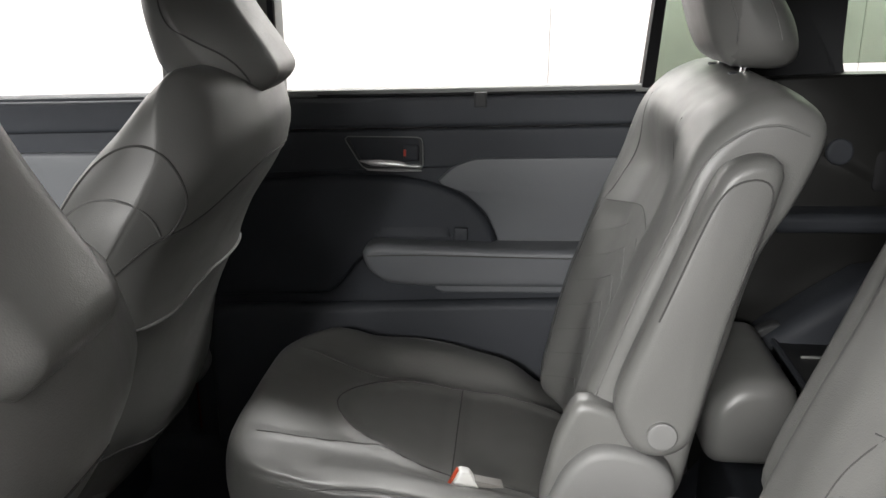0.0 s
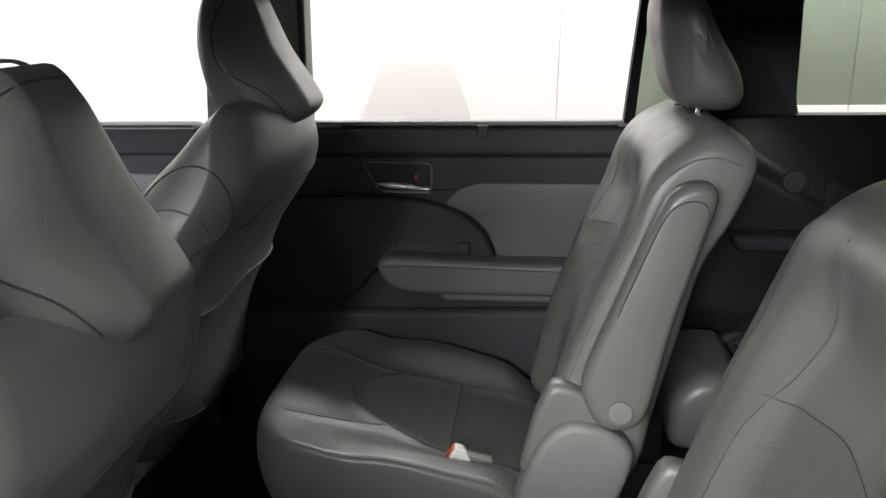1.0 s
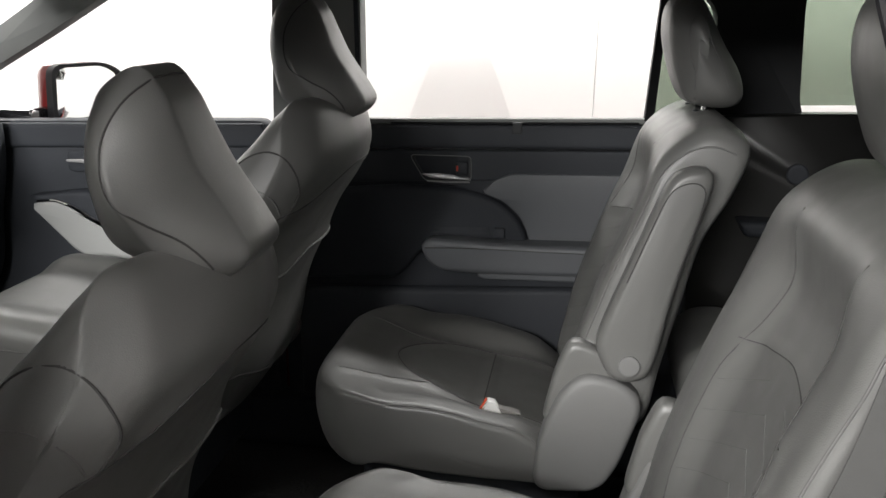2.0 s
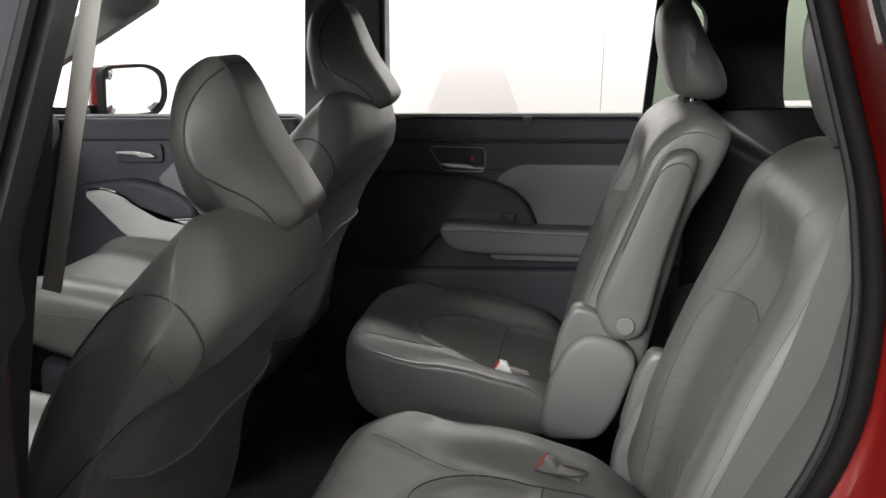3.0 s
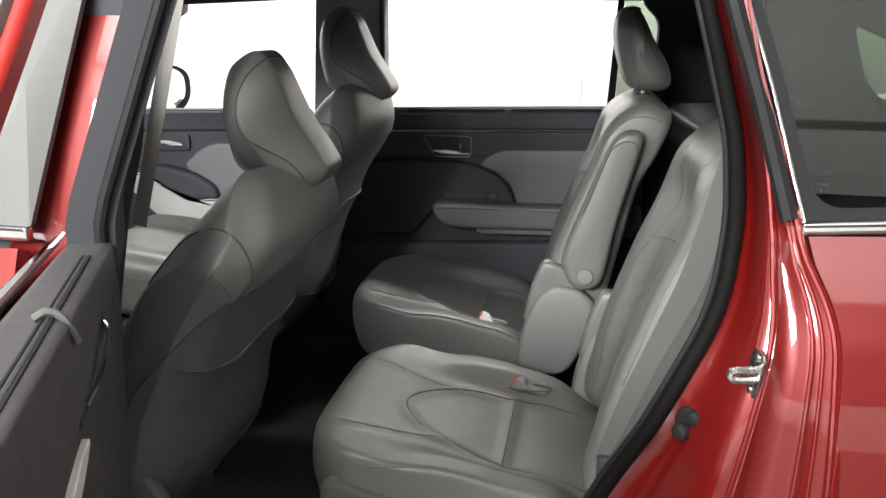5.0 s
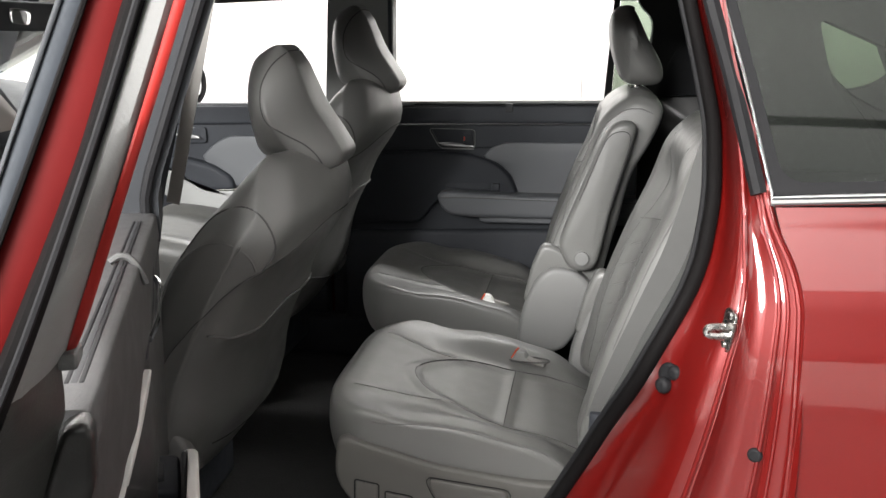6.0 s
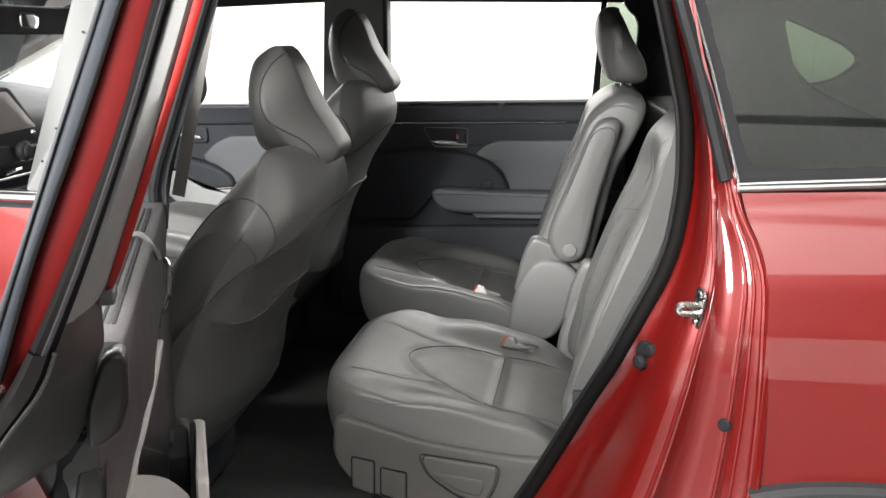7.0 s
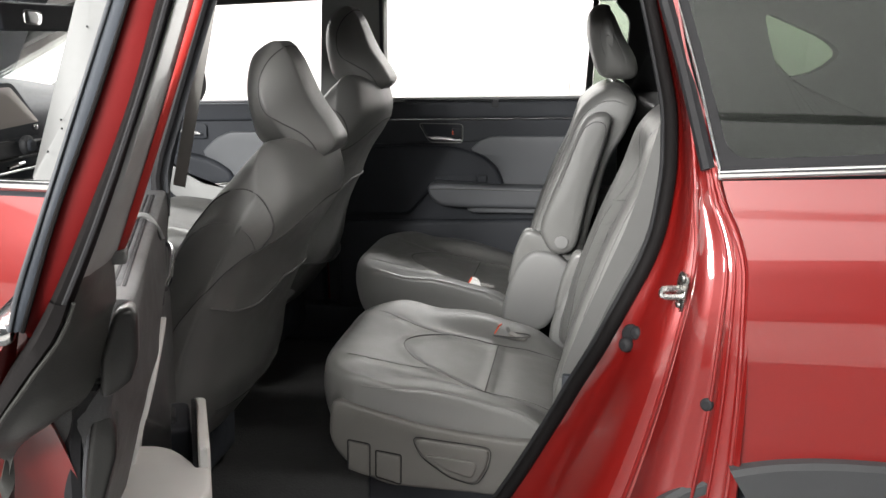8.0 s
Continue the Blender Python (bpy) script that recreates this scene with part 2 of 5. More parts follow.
def seam(V, F, line, parent, r=0.0013, mat=None, name="seam", step=0.008, sink=0.4):
    """A stitched seam or piping laid along the surface V, F."""
    tree = BVHTree.FromPolygons([tuple(v) for v in V], [tuple(f) for f in F])
    p = np.array(line, float)
    length = np.sum(np.linalg.norm(np.diff(p, axis=0), axis=1))
    p = even(p, max(4, int(length / step)))
    out = []
    for q in p:
        hit = tree.find_nearest(Vector(q))
        out.append(np.array(hit[0] - hit[1] * r * sink))
    out = np.array(out)
    for _ in range(3):
        out[1:-1] = (out[:-2] + 2 * out[1:-1] + out[2:]) / 4
    return link_mesh(name, *tube_mesh(out, r), mat or THREAD, parent)


def strip(rows, closed_u=False, closed_v=False):
    """A sheet from rows of points."""
    R = [np.array(r, float) for r in rows]
    n = len(R[0])
    V = np.vstack(R)
    F = []
    for i in range(len(R) - (0 if closed_u else 1)):
        for j in range(n - (0 if closed_v else 1)):
            a, b = i * n + j, i * n + (j + 1) % n
            c = ((i + 1) % len(R)) * n
            F.append((a, b, c + (j + 1) % n, c + j))
    return V, F


def thick(V, F, by):
    """Gives a sheet a thickness, along its normals."""
    V = np.array(V)
    N = normals(V, F)
    n = len(V)
    count = {}
    for f in F:
        for a, b in zip(f, f[1:] + f[:1]):
            count[(a, b)] = count.get((a, b), 0) + 1
    G = list(F) + [tuple(i + n for i in f[::-1]) for f in F]
    for (a, b) in count:
        if (b, a) not in count:
            G.append((b, a, a + n, b + n))
    return np.vstack([V, V - N * by]), G


def box(x0, x1, y0, y1, z0, z1, r=0.004):
    return loft(rounded([(x0, z0), (x1, z0), (x1, z1), (x0, z1)], r), y0, y1, r, mid=1, k=2, rings=())


def plate(poly, y0, y1, r=0.004, corner=0.01, bulge=0.0, mid=1):
    return loft(rounded(poly, corner), y0, y1, r, mid=mid, k=2, bulge=bulge)


def plate_hole(outer, inner, y0, y1):
    """A plate with an opening: outer and inner are curves of the same number of points."""
    a, b = np.array(outer), np.array(inner)
    n = len(a)

    def row(p, y):
        return np.stack([p[:, 0], np.full(n, y), p[:, 1]], 1)
    return strip([row(a, y0), row(b, y0), row(b, y1), row(a, y1)], closed_u=True, closed_v=True)


def moved(vf, m):
    V, F = vf
    return np.array([m @ Vector(v) for v in V]), F


def relax(V, F, keep, rounds=8):
    """Evens out folds: each vertex drifts to the middle of its neighbours, but for those kept."""
    V = np.array(V, float)
    e = np.array([(a, b) for f in F for a, b in zip(f, f[1:] + f[:1])])
    for _ in range(rounds):
        s, n = np.zeros_like(V), np.zeros(len(V))
        np.add.at(s, e[:, 0], V[e[:, 1]])
        np.add.at(n, e[:, 0], 1)
        W = V * 0.4 + 0.6 * s / np.maximum(n, 1)[:, None]
        V = np.where(keep[:, None], V, W)
    return V


def smooth01(x):
    x = np.clip(x, 0, 1)
    return x * x * (3 - 2 * x)

# ---- studio room ----


def slab_box(name, x0, x1, y0, y1, z0, z1, mat, label, category, kind="structure"):
    return tagged(link_mesh(name, *box(x0, x1, y0, y1, z0, z1, 0.003), mat), label, category, "", kind)


slab_box("floor", -6.1, 6.6, -5.3, 3.1, -0.1, 0.0, FLOOR_GREY, "smooth grey epoxy floor of the photo booth", "floor")
slab_box("ceiling", -6.1, 6.6, -5.3, 3.1, 3.3, 3.4, WALL_WHITE, "white ceiling of the photo booth with light rows", "ceiling")
south = slab_box("wall_south", -6.1, 6.6, -5.3, -5.2, 0, 3.3, WALL_WHITE, "white booth wall with an added dark sheet behind the open door", "wall")
# unseen dark sheet, added to cut bounce light and reflections in paint and glass
link_mesh("dark_curtain", *box(-6.0, 6.5, -5.2, -5.15, 0.80, 3.28, 0.01), BLOCKER_GREY, south, "plain dark curtain")
slab_box("wall_west", -6.1, -6.0, -5.2, 3.0, 0, 3.3, WALL_WHITE, "plain white booth wall ahead of the car", "wall")
slab_box("wall_east", 6.5, 6.6, -5.2, 3.0, 0, 3.3, WALL_WHITE, "plain white booth wall behind the car", "wall")
north = tagged(link_mesh("wall_north", *box(-6.1, 6.6, 3.05, 3.1, 0, 3.3), WALL_WHITE), "bright white panelled booth wall beside the car", "wall", "", "structure")
for i in range(10):
    link_mesh("panel", *box(-6.1 + i * 1.27, -6.1 + i * 1.27 + 1.2682, 3.0, 3.048, 0.02, 3.28, 0.004), WALL_WHITE, north)

# ---- car body ----
car = thing("car_body", (0.4, 0, 0), "red metallic sport utility car body with a rear side door opening", "car")


def far(x, z, y0=0.76, lean=0.28):
    """A place on the far side's leaning upper body, above the belt."""
    y = y0 - lean * max(0.0, z - 1.26)
    f = (2.252 + y) / (2.252 + 0.74)
    return (0.311 + (x - 0.311) * f, y, 1.481 + (z - 1.481) * f)


def far_panel(name, poly, mat, depth, parent, y0=0.76, label="", corner=0.012):
    p = rounded(poly, corner)
    a = np.array([far(x, z, y0) for x, z in p])
    c = a.mean(0)
    rows = [c + (a - c) * 0.02, c + (a - c) * 0.985, a + (0, 0.004, 0), a + (0, depth, 0), c + (a - c) * 0.02 + (0, depth, 0)]
    return link_mesh(name, *strip(rows, closed_v=True), mat, parent, label)


# floor pan, roof, headliner, plain closing parts
link_mesh("floor_pan", *box(-1.90, 1.95, -0.73, 0.80, 0.33, 0.38, 0.01), CARPET, car, "black carpeted floor")
link_mesh("roof", *loft(spline([(-0.98, 1.65), (-0.2, 1.70), (0.9, 1.71), (1.8, 1.64), (1.8, 1.67), (0.9, 1.75), (-0.2, 1.74), (-0.98, 1.68)], 60), -0.64, 0.64, 0.02, mid=6), PAINT, car)
link_mesh("headliner", *box(-0.92, 1.80, -0.64, 0.64, 1.625, 1.645, 0.008), HEADLINER, car, "light grey cloth headliner")
link_mesh("tailgate", *box(1.80, 1.88, -0.78, 0.80, 0.38, 1.64, 0.02), TRIM_BLACK, car)
link_mesh("firewall", *box(-1.90, -1.86, -0.78, 0.80, 0.38, 1.18, 0.02), TRIM_BLACK, car)
link_mesh("rocker_panel", *box(-1.40, 0.28, -0.86, -0.735, 0.25, 0.44, 0.03), PAINT, car)
link_mesh("sill_plate", *box(-0.40, 0.20, -0.84, -0.735, 0.442, 0.455, 0.004), TRIM_BLACK, car)
link_mesh("underside", *box(-1.55, 0.45, -0.62, 0.62, 0.20, 0.325, 0.02), CLADDING, car)

link_mesh("inner_sill", *box(-1.85, 1.80, 0.70, 0.80, 0.382, 0.52, 0.02), TRIM_BLACK, car)

# far side, above the belt
far_panel("roof_rail", [(-1.007, 1.547), (-0.531, 1.575), (0.410, 1.583), (1.708, 1.582), (1.703, 1.735), (-1.011, 1.682)], TRIM_SLATE, 0.05, car, 0.765)
far_panel("pillar_trim", [(-0.558, 1.203), (-0.549, 1.627), (-0.336, 1.632), (-0.330, 1.212)], PILLAR_TRIM, 0.05, car, 0.752, "grey centre pillar trim")
far_panel("pillar_edge", [(-0.344, 1.232), (-0.354, 1.611), (-0.344, 1.611), (-0.333, 1.233)], TRIM_BLACK, 0.03, car, 0.748)
far_panel("division_bar", [(0.338, 1.259), (0.353, 1.607), (0.371, 1.607), (0.360, 1.260)], RUBBER, 0.04, car, 0.752, "black window division bar")
far_panel("quarter_pillar_trim", [(0.456, 1.243), (0.474, 1.528), (0.420, 1.578), (0.423, 1.649), (0.676, 1.655), (0.654, 1.554), (0.673, 1.323), (0.708, 1.253)], TRIM_SLATE, 0.07, car, 0.70, "grey rear pillar trim", 0.03)
far_panel("quarter_trim", [(0.476, 0.428), (0.450, 1.253), (0.489, 1.295), (0.667, 1.307), (1.716, 1.347), (1.744, 0.524)], CAP_BLACK, 0.05, car, 0.665, "black cargo side trim", 0.02)
far_panel("rear_pillar_trim", [(1.205, 1.313), (1.063, 1.614), (1.109, 1.664), (1.750, 1.659), (1.761, 1.334)], TRIM_BLACK, 0.05, car, 0.72)
far_panel("windscreen_pillar_trim", [(-1.578, 1.184), (-1.141, 1.430), (-0.979, 1.526), (-0.982, 1.639), (-1.177, 1.505), (-1.697, 1.179)], PILLAR_TRIM, 0.05, car, 0.765)
far_panel("small_window", [(0.361, 1.275), (0.372, 1.597), (0.425, 1.578), (0.472, 1.518), (0.478, 1.280)], PRIVACY, 0.004, car, 0.775, "green tinted fixed glass").visible_shadow = False
far_panel("cargo_window", [(0.642, 1.321), (0.633, 1.623), (1.063, 1.594), (1.222, 1.343)], PRIVACY, 0.004, car, 0.77, "green tinted cargo glass").visible_shadow = False
far_panel("body_side", [(-1.9, 0.30), (-1.9, 1.17), (1.9, 1.25), (1.9, 0.30)], PAINT, 0.02, car, 0.86, "red outer body side")

# near side: rear door jamb, quarter panel, pillar
PROFILE_Z = np.array([1.27, 1.236, 1.13, 1.118, 1.058, 1.048, 0.99, 0.978, 0.91, 0.80, 0.5, 0.3])
PROFILE_Y = np.array([-0.868, -0.880, -0.9192, -0.9226, -0.9346, -0.9361, -0.9419, -0.9426, -0.9446, -0.946, -0.935, -0.90])


def skin_y(z):
    return np.interp(-np.asarray(z, float), -PROFILE_Z, PROFILE_Y)


def lean_in(z):
    return 0.29 * np.maximum(0.0, z - 1.25)


# the jamb runs from the seal's outer edge to the lip of the body side
JAMB_A = spline([(0.420, -0.580, 1.68), (0.460, -0.615, 1.53), (0.480, -0.648, 1.45), (0.491, -0.676, 1.40), (0.501, -0.703, 1.35), (0.503, -0.735, 1.30), (0.502, -0.768, 1.25), (0.496, -0.790, 1.20), (0.487, -0.808, 1.15),
                 (0.470, -0.820, 1.10), (0.447, -0.826, 1.05), (0.424, -0.828, 1.0), (0.404, -0.815, 0.95), (0.383, -0.790, 0.90), (0.361, -0.770, 0.85), (0.339, -0.757, 0.80), (0.316, -0.745, 0.75), (0.262, -0.735, 0.644), (0.19, -0.73, 0.52)], 48, False)
lip = spline([(0.445, 1.68), (0.474, 1.53), (0.495, 1.44), (0.522, 1.355), (0.545, 1.27), (0.558, 1.221), (0.581, 1.170), (0.593, 1.118), (0.594, 1.046), (0.594, 0.973), (0.593, 0.897), (0.588, 0.77), (0.580, 0.64)], 48, False)
lip_y = np.where(lip[:, 1] > 1.27, -0.848 + lean_in(lip[:, 1]), skin_y(lip[:, 1]) + 0.018)
JAMB_B = np.stack([lip[:, 0], lip_y, lip[:, 1]], 1)


def jamb_row(f, g, inward=0.0):
    p = JAMB_A * (1 - f) + JAMB_B * f
    p[:, 1] = JAMB_A[:, 1] * (1 - g) + JAMB_B[:, 1] * g + inward
    return p


JAMB_ROWS = [(-0.10, -0.06, 0.006), (-0.05, -0.03, 0), (0, 0, 0), (0.08, 0.05, 0), (0.15, 0.14, 0), (0.20, 0.30, 0), (0.26, 0.52, 0), (0.32, 0.72, 0), (0.38, 0.87, 0), (0.44, 0.95, 0), (0.50, 0.95, 0), (0.56, 0.97, 0), (0.62, 0.90, 0), (0.70, 0.86, 0),
             (0.78, 0.90, 0), (0.84, 0.96, 0), (0.88, 0.98, 0), (0.92, 0.96, 0), (0.95, 0.99, 0), (0.98, 1.03, 0), (1.01, 1.04, 0), (1.03, 1.06, 0), (1.05, 1.14, 0), (1.07, 1.17, 0)]
jv, jf = strip([jamb_row(f, g, w) for f, g, w in JAMB_ROWS])
jv, jf = thick(jv, jf, 0.004)
jamb = link_mesh("door_jamb", jv, jf, PAINT, car, "red painted door jamb")
for bead_f, bead_g, bead_r in ((0.53, 0.96, 0.004), (0.88, 0.985, 0.0035), (0.955, 1.0, 0.0030), (1.035, 1.10, 0.0045)):
    link_mesh("jamb_flange", *tube_mesh(jamb_row(bead_f, bead_g), bead_r, 8), PAINT, jamb)
seal = link_mesh("door_seal", *tube_mesh(JAMB_A - np.array([0.013, 0.001, 0]), 0.0115, 10), SEAL_BLACK, car, "black rubber door seal")
link_mesh("seal_lip", *tube_mesh(JAMB_A - np.array([0.024, -0.014, 0]), 0.006, 8), RUBBER, seal)
inner_edge = JAMB_A.copy()
inner_edge[:, 1] = np.maximum(JAMB_A[:, 1] + 0.05, -0.695)
tv, tf = strip([JAMB_A - np.array([0.016, -0.006, 0]), JAMB_A - np.array([0.020, -0.018, 0]), inner_edge - np.array([0.012, 0, 0]), inner_edge + np.array([0.05, 0, 0])])
link_mesh("opening_trim", *thick(tv, tf, 0.004), PILLAR_LOW, car, "grey trim round the door opening")

ARCH = (0.829, 0.447)
ARCH_A, ARCH_N = 1.16, 2.6


def arch_point(r, t):
    r *= 0.961
    c, s = math.cos(t), math.sin(t)
    return (ARCH[0] + ARCH_A * r * math.copysign(abs(c) ** (2 / ARCH_N), c), ARCH[1] + r * math.copysign(abs(s) ** (2 / ARCH_N), s))


xs = np.linspace(0, 1, 46)
rows = []
for z in np.linspace(1.252, 0.35, 110):
    x_lip = np.interp(-z, -JAMB_B[:, 2], JAMB_B[:, 0]) + 0.010
    row = []
    for s in xs:
        x = x_lip + (1.9 - x_lip) * s
        y = skin_y(z) + 0.02 * ((x - 0.9) / 1.0) ** 2 - 0.006
        row.append((x, y, z + 0.055 * (x - 0.56) * smooth01((z - 0.8) / 0.4)))
    rows.append(row)
qv, qf = strip(rows)
qf = [f for f in qf if (abs(np.mean([qv[i][0] for i in f]) - ARCH[0]) / (ARCH_A * 0.370)) ** ARCH_N + (abs(np.mean([qv[i][2] for i in f]) - ARCH[1]) / 0.370) ** ARCH_N > 1]
qv, qf = thick(qv, qf, -0.003)
quarter = link_mesh("quarter_panel", qv, qf, PAINT, car, "glossy red rear quarter panel")


def arc_band(r0, r1, y0, y1, a0, a1, n=40):
    a = np.radians(np.linspace(a0, a1, n))
    def ring(r, y):
        return [(arch_point(r, t)[0], y, arch_point(r, t)[1]) for t in a]
    return strip([ring(r0, y0), ring(r0 + 0.006, y1), ring(r1 - 0.008, y1), ring(r1, y1 + 0.008), ring(r1, y0)])


link_mesh("arch_cladding", *arc_band(0.335, 0.405, -0.90, -0.977, -20, 115), CLADDING, car, "matt black wheel arch cladding")
link_mesh("jamb_cladding", *arc_band(0.352, 0.380, -0.78, -0.925, 120, 170), CLADDING, car)
link_mesh("wheel_well", *arc_band(0.330, 0.338, -0.56, -0.94, -25, 160), TRIM_BLACK, car)

for wheel_x in (0.86, -1.98):
    for wheel_y in (-0.745, 0.745):
        wheel = thing("wheel", (wheel_x, wheel_y, 0.0), "black tyred road wheel under the car", "wheel", "road wheels")
        ring = [(0.345 * math.cos(a), 0.345 * math.sin(a)) for a in np.linspace(0, 2 * math.pi, 41)[:-1]]
        tyre = link_mesh("tyre", *moved(loft(np.array(ring), -0.105, 0.105, 0.035, mid=2, k=4), pose(wheel_x, wheel_y, 0.347)), RUBBER, wheel, "black rubber tyre")
        link_mesh("rim", *moved(loft(np.array(ring) * 0.64, -0.108, 0.108, 0.012, mid=1, k=3), pose(wheel_x, wheel_y, 0.347)), STEEL, wheel, "grey metal rim")

# quarter window with chrome and border
WIN = [(0.476, 1.53), (0.510, 1.424), (0.555, 1.266), (1.50, 1.330), (1.42, 1.42), (1.20, 1.60), (0.455, 1.60)]


def near_pane(name, poly, mat, y, depth, parent, corner=0.02, label=""):
    p = rounded(poly, corner)
    a = np.array([(x, y + lean_in(z), z) for x, z in p])
    c = a.mean(0)
    rows = [c + (a - c) * 0.01, a, a + (0, depth, 0), c + (a - c) * 0.01 + (0, depth, 0)]
    return link_mesh(name, *strip(rows, closed_v=True), mat, parent, label)


window = near_pane("quarter_window", WIN, PRIVACY, -0.857, 0.004, car, 0.01, "dark tinted rear quarter glass")
window.visible_shadow = False
inner = rounded([(0.496, 1.53), (0.530, 1.424), (0.572, 1.282), (1.47, 1.345), (1.40, 1.42), (1.18, 1.58), (0.478, 1.58)], 0.035)
outer = rounded(WIN, 0.01)
outer, inner = even(outer, 160, True), even(inner, 160, True)
bv, bf = strip([[(x, -0.8585 + lean_in(z), z) for x, z in outer], [(x, -0.8585 + lean_in(z), z) for x, z in inner]], closed_v=True)
link_mesh("window_border", *thick(bv, bf, -0.002), RUBBER, window, "black ceramic glass border")
edge = spline([(0.445, 1.64), (0.474, 1.53), (0.508, 1.424), (0.5525, 1.266)], 30, False)
link_mesh("chrome_upright", *tube_mesh([(x + 0.004, -0.864 + lean_in(z), z) for x, z in edge], 0.0028, 8), CHROME, car, "chrome strip along the window edge")
link_mesh("black_garnish", *tube_mesh([(x - 0.012, -0.857 + lean_in(z), z) for x, z in edge], 0.0125, 8), RUBBER, car, "black pillar garnish")
link_mesh("belt_chrome", *moved(box(0.0, 1.0, -0.875, -0.853, -0.008, 0.008, 0.004), pose(0.552, 0, 1.259, 0, -4.2, 0)), CHROME, car, "chrome belt moulding")
# inner trim behind the glass, with its own smaller opening
hole = even(rounded([(0.628, 1.515), (0.663, 1.402), (0.725, 1.415), (0.762, 1.446), (0.735, 1.470)], 0.02), 120, True)
frame_o = even(rounded([(0.50, 1.66), (0.55, 1.20), (1.78, 1.20), (1.78, 1.66)], 0.02), 120, True)
shift = int(np.argmin(np.linalg.norm(frame_o - np.array((0.50, 1.66)), axis=1))) - int(np.argmin(np.linalg.norm(hole - np.array((0.628, 1.515)), axis=1)))
frame_o = np.roll(frame_o, -shift, 0)
link_mesh("inner_quarter_trim", *plate_hole(frame_o, hole, -0.70, -0.66), RUBBER, car, "charcoal inner quarter trim")
link_mesh("lower_quarter_trim", *box(0.52, 1.78, -0.72, -0.68, 0.40, 1.21, 0.01), TRIM_BLACK, car)

# water drops on the glass
drop_mesh = None
rnd = random.Random(4)
for i in range(84):
    if i < 44:
        dz = rnd.uniform(1.30, 1.58)
        dx = np.interp(dz, [1.266, 1.424, 1.53, 1.6], [0.555, 0.510, 0.476, 0.455]) + 0.022 + abs(rnd.gauss(0, 0.016))
    else:
        dx = rnd.choice((0.70, 0.76, 0.79, 0.82, 0.9)) + rnd.gauss(0, 0.028)
        dz = 1.285 + 0.067 * (dx - 0.57) + abs(rnd.gauss(0.004, 0.009))
    spot = (dx, -0.8605 + float(lean_in(dz)), dz)
    if drop_mesh is None:
        ring = [(math.cos(a), math.sin(a)) for a in np.linspace(0, 2 * math.pi, 9)[:-1]]
        dv, df = loft(np.array(ring), -0.5, 0.5, 0.45, mid=1, k=2, rings=())
        first = link_mesh("water_drop", dv * 0.0011, df, DROP, window)
        drop_mesh = first.data
        drop = first
    else:
        drop = new("water_drop", drop_mesh)
        drop.parent = window
    size = rnd.uniform(0.3, 0.75)
    drop.matrix_basis = Matrix.Translation(spot) @ Matrix.Diagonal((size, size, size * rnd.uniform(0.9, 1.5), 1))

# striker and plugs on the jamb
SP = pose(0.507, -0.905, 1.077, 0, 14, -68)
striker = link_mesh("striker", *moved(plate([(-0.015, -0.033), (0.015, -0.033), (0.015, 0.033), (-0.015, 0.033)], -0.002, 0.002, 0.001, 0.012), SP), STEEL, car, "steel door striker plate")
link_mesh("striker_loop", *moved(tube_mesh(spline([(0.003, -0.002, 0.007), (0.001, -0.024, 0.007), (-0.002, -0.031, 0.004), (-0.002, -0.031, -0.004), (0.001, -0.024, -0.007), (0.003, -0.002, -0.007)], 20, False), 0.0058, 8), SP), STEEL, striker)
for sz in (0.024, -0.024):
    link_mesh("screw", *moved(loft(spline([(0.006 * math.cos(a), 0.006 * math.sin(a)) for a in np.linspace(0, 6.28, 9)[:-1]], 14), -0.005, 0.003, 0.002, mid=1, k=2), SP @ pose(0, 0, sz)), STEEL, striker)


def disc(x, y, z, r, depth, turn, mat, name, parent, label=""):
    ring = [(r * math.cos(a), r * math.sin(a)) for a in np.linspace(0, 2 * math.pi, 17)[:-1]]
    return link_mesh(name, *moved(loft(np.array(ring), -depth, depth, depth * 0.8, mid=1, k=3), pose(x, y, z, 0, 0, turn)), mat, parent, label)


bumper = disc(0.441, -0.834, 0.976, 0.021, 0.007, -42, RUBBER, "door_plug", car, "black rubber door plug")
disc(0.431, -0.842, 0.962, 0.013, 0.009, -42, RUBBER, "plug_knob", bumper)
disc(0.447, -0.846, 0.985, 0.012, 0.009, -42, RUBBER, "plug_knob", bumper)
disc(0.559, -0.922, 0.897, 0.011, 0.005, -25, RUBBER, "body_plug", car)

# near centre pillar
pv, pf = loft(even(rounded([(-0.60, 0.30), (-0.43, 0.30), (-0.425, 1.2), (-0.37, 1.66), (-0.47, 1.66), (-0.57, 1.2)], 0.03), 80, True), -0.825, -0.775, 0.015, mid=1)
pv[:, 1] += lean_in(pv[:, 2])
link_mesh("pillar_body", pv, pf, PAINT, car, "red painted centre pillar")
link_mesh("near_pillar_trim", *loft(even(rounded([(-0.59, 0.40), (-0.487, 0.40), (-0.480, 0.86), (-0.456, 1.05), (-0.432, 1.20), (-0.402, 1.31), (-0.368, 1.64), (-0.47, 1.64), (-0.59, 1.13)], 0.02), 90, True), -0.752, -0.694, 0.014, mid=2), TRIM_BLACK, car, "black centre pillar trim")
link_mesh("near_pillar_seal", *tube_mesh(spline([(-0.472, -0.76, 0.45), (-0.472, -0.76, 0.9), (-0.466, -0.76, 1.13), (-0.43, -0.735, 1.33), (-0.385, -0.69, 1.60)], 40, False), 0.011, 8), RUBBER, car, "black rubber door seal")
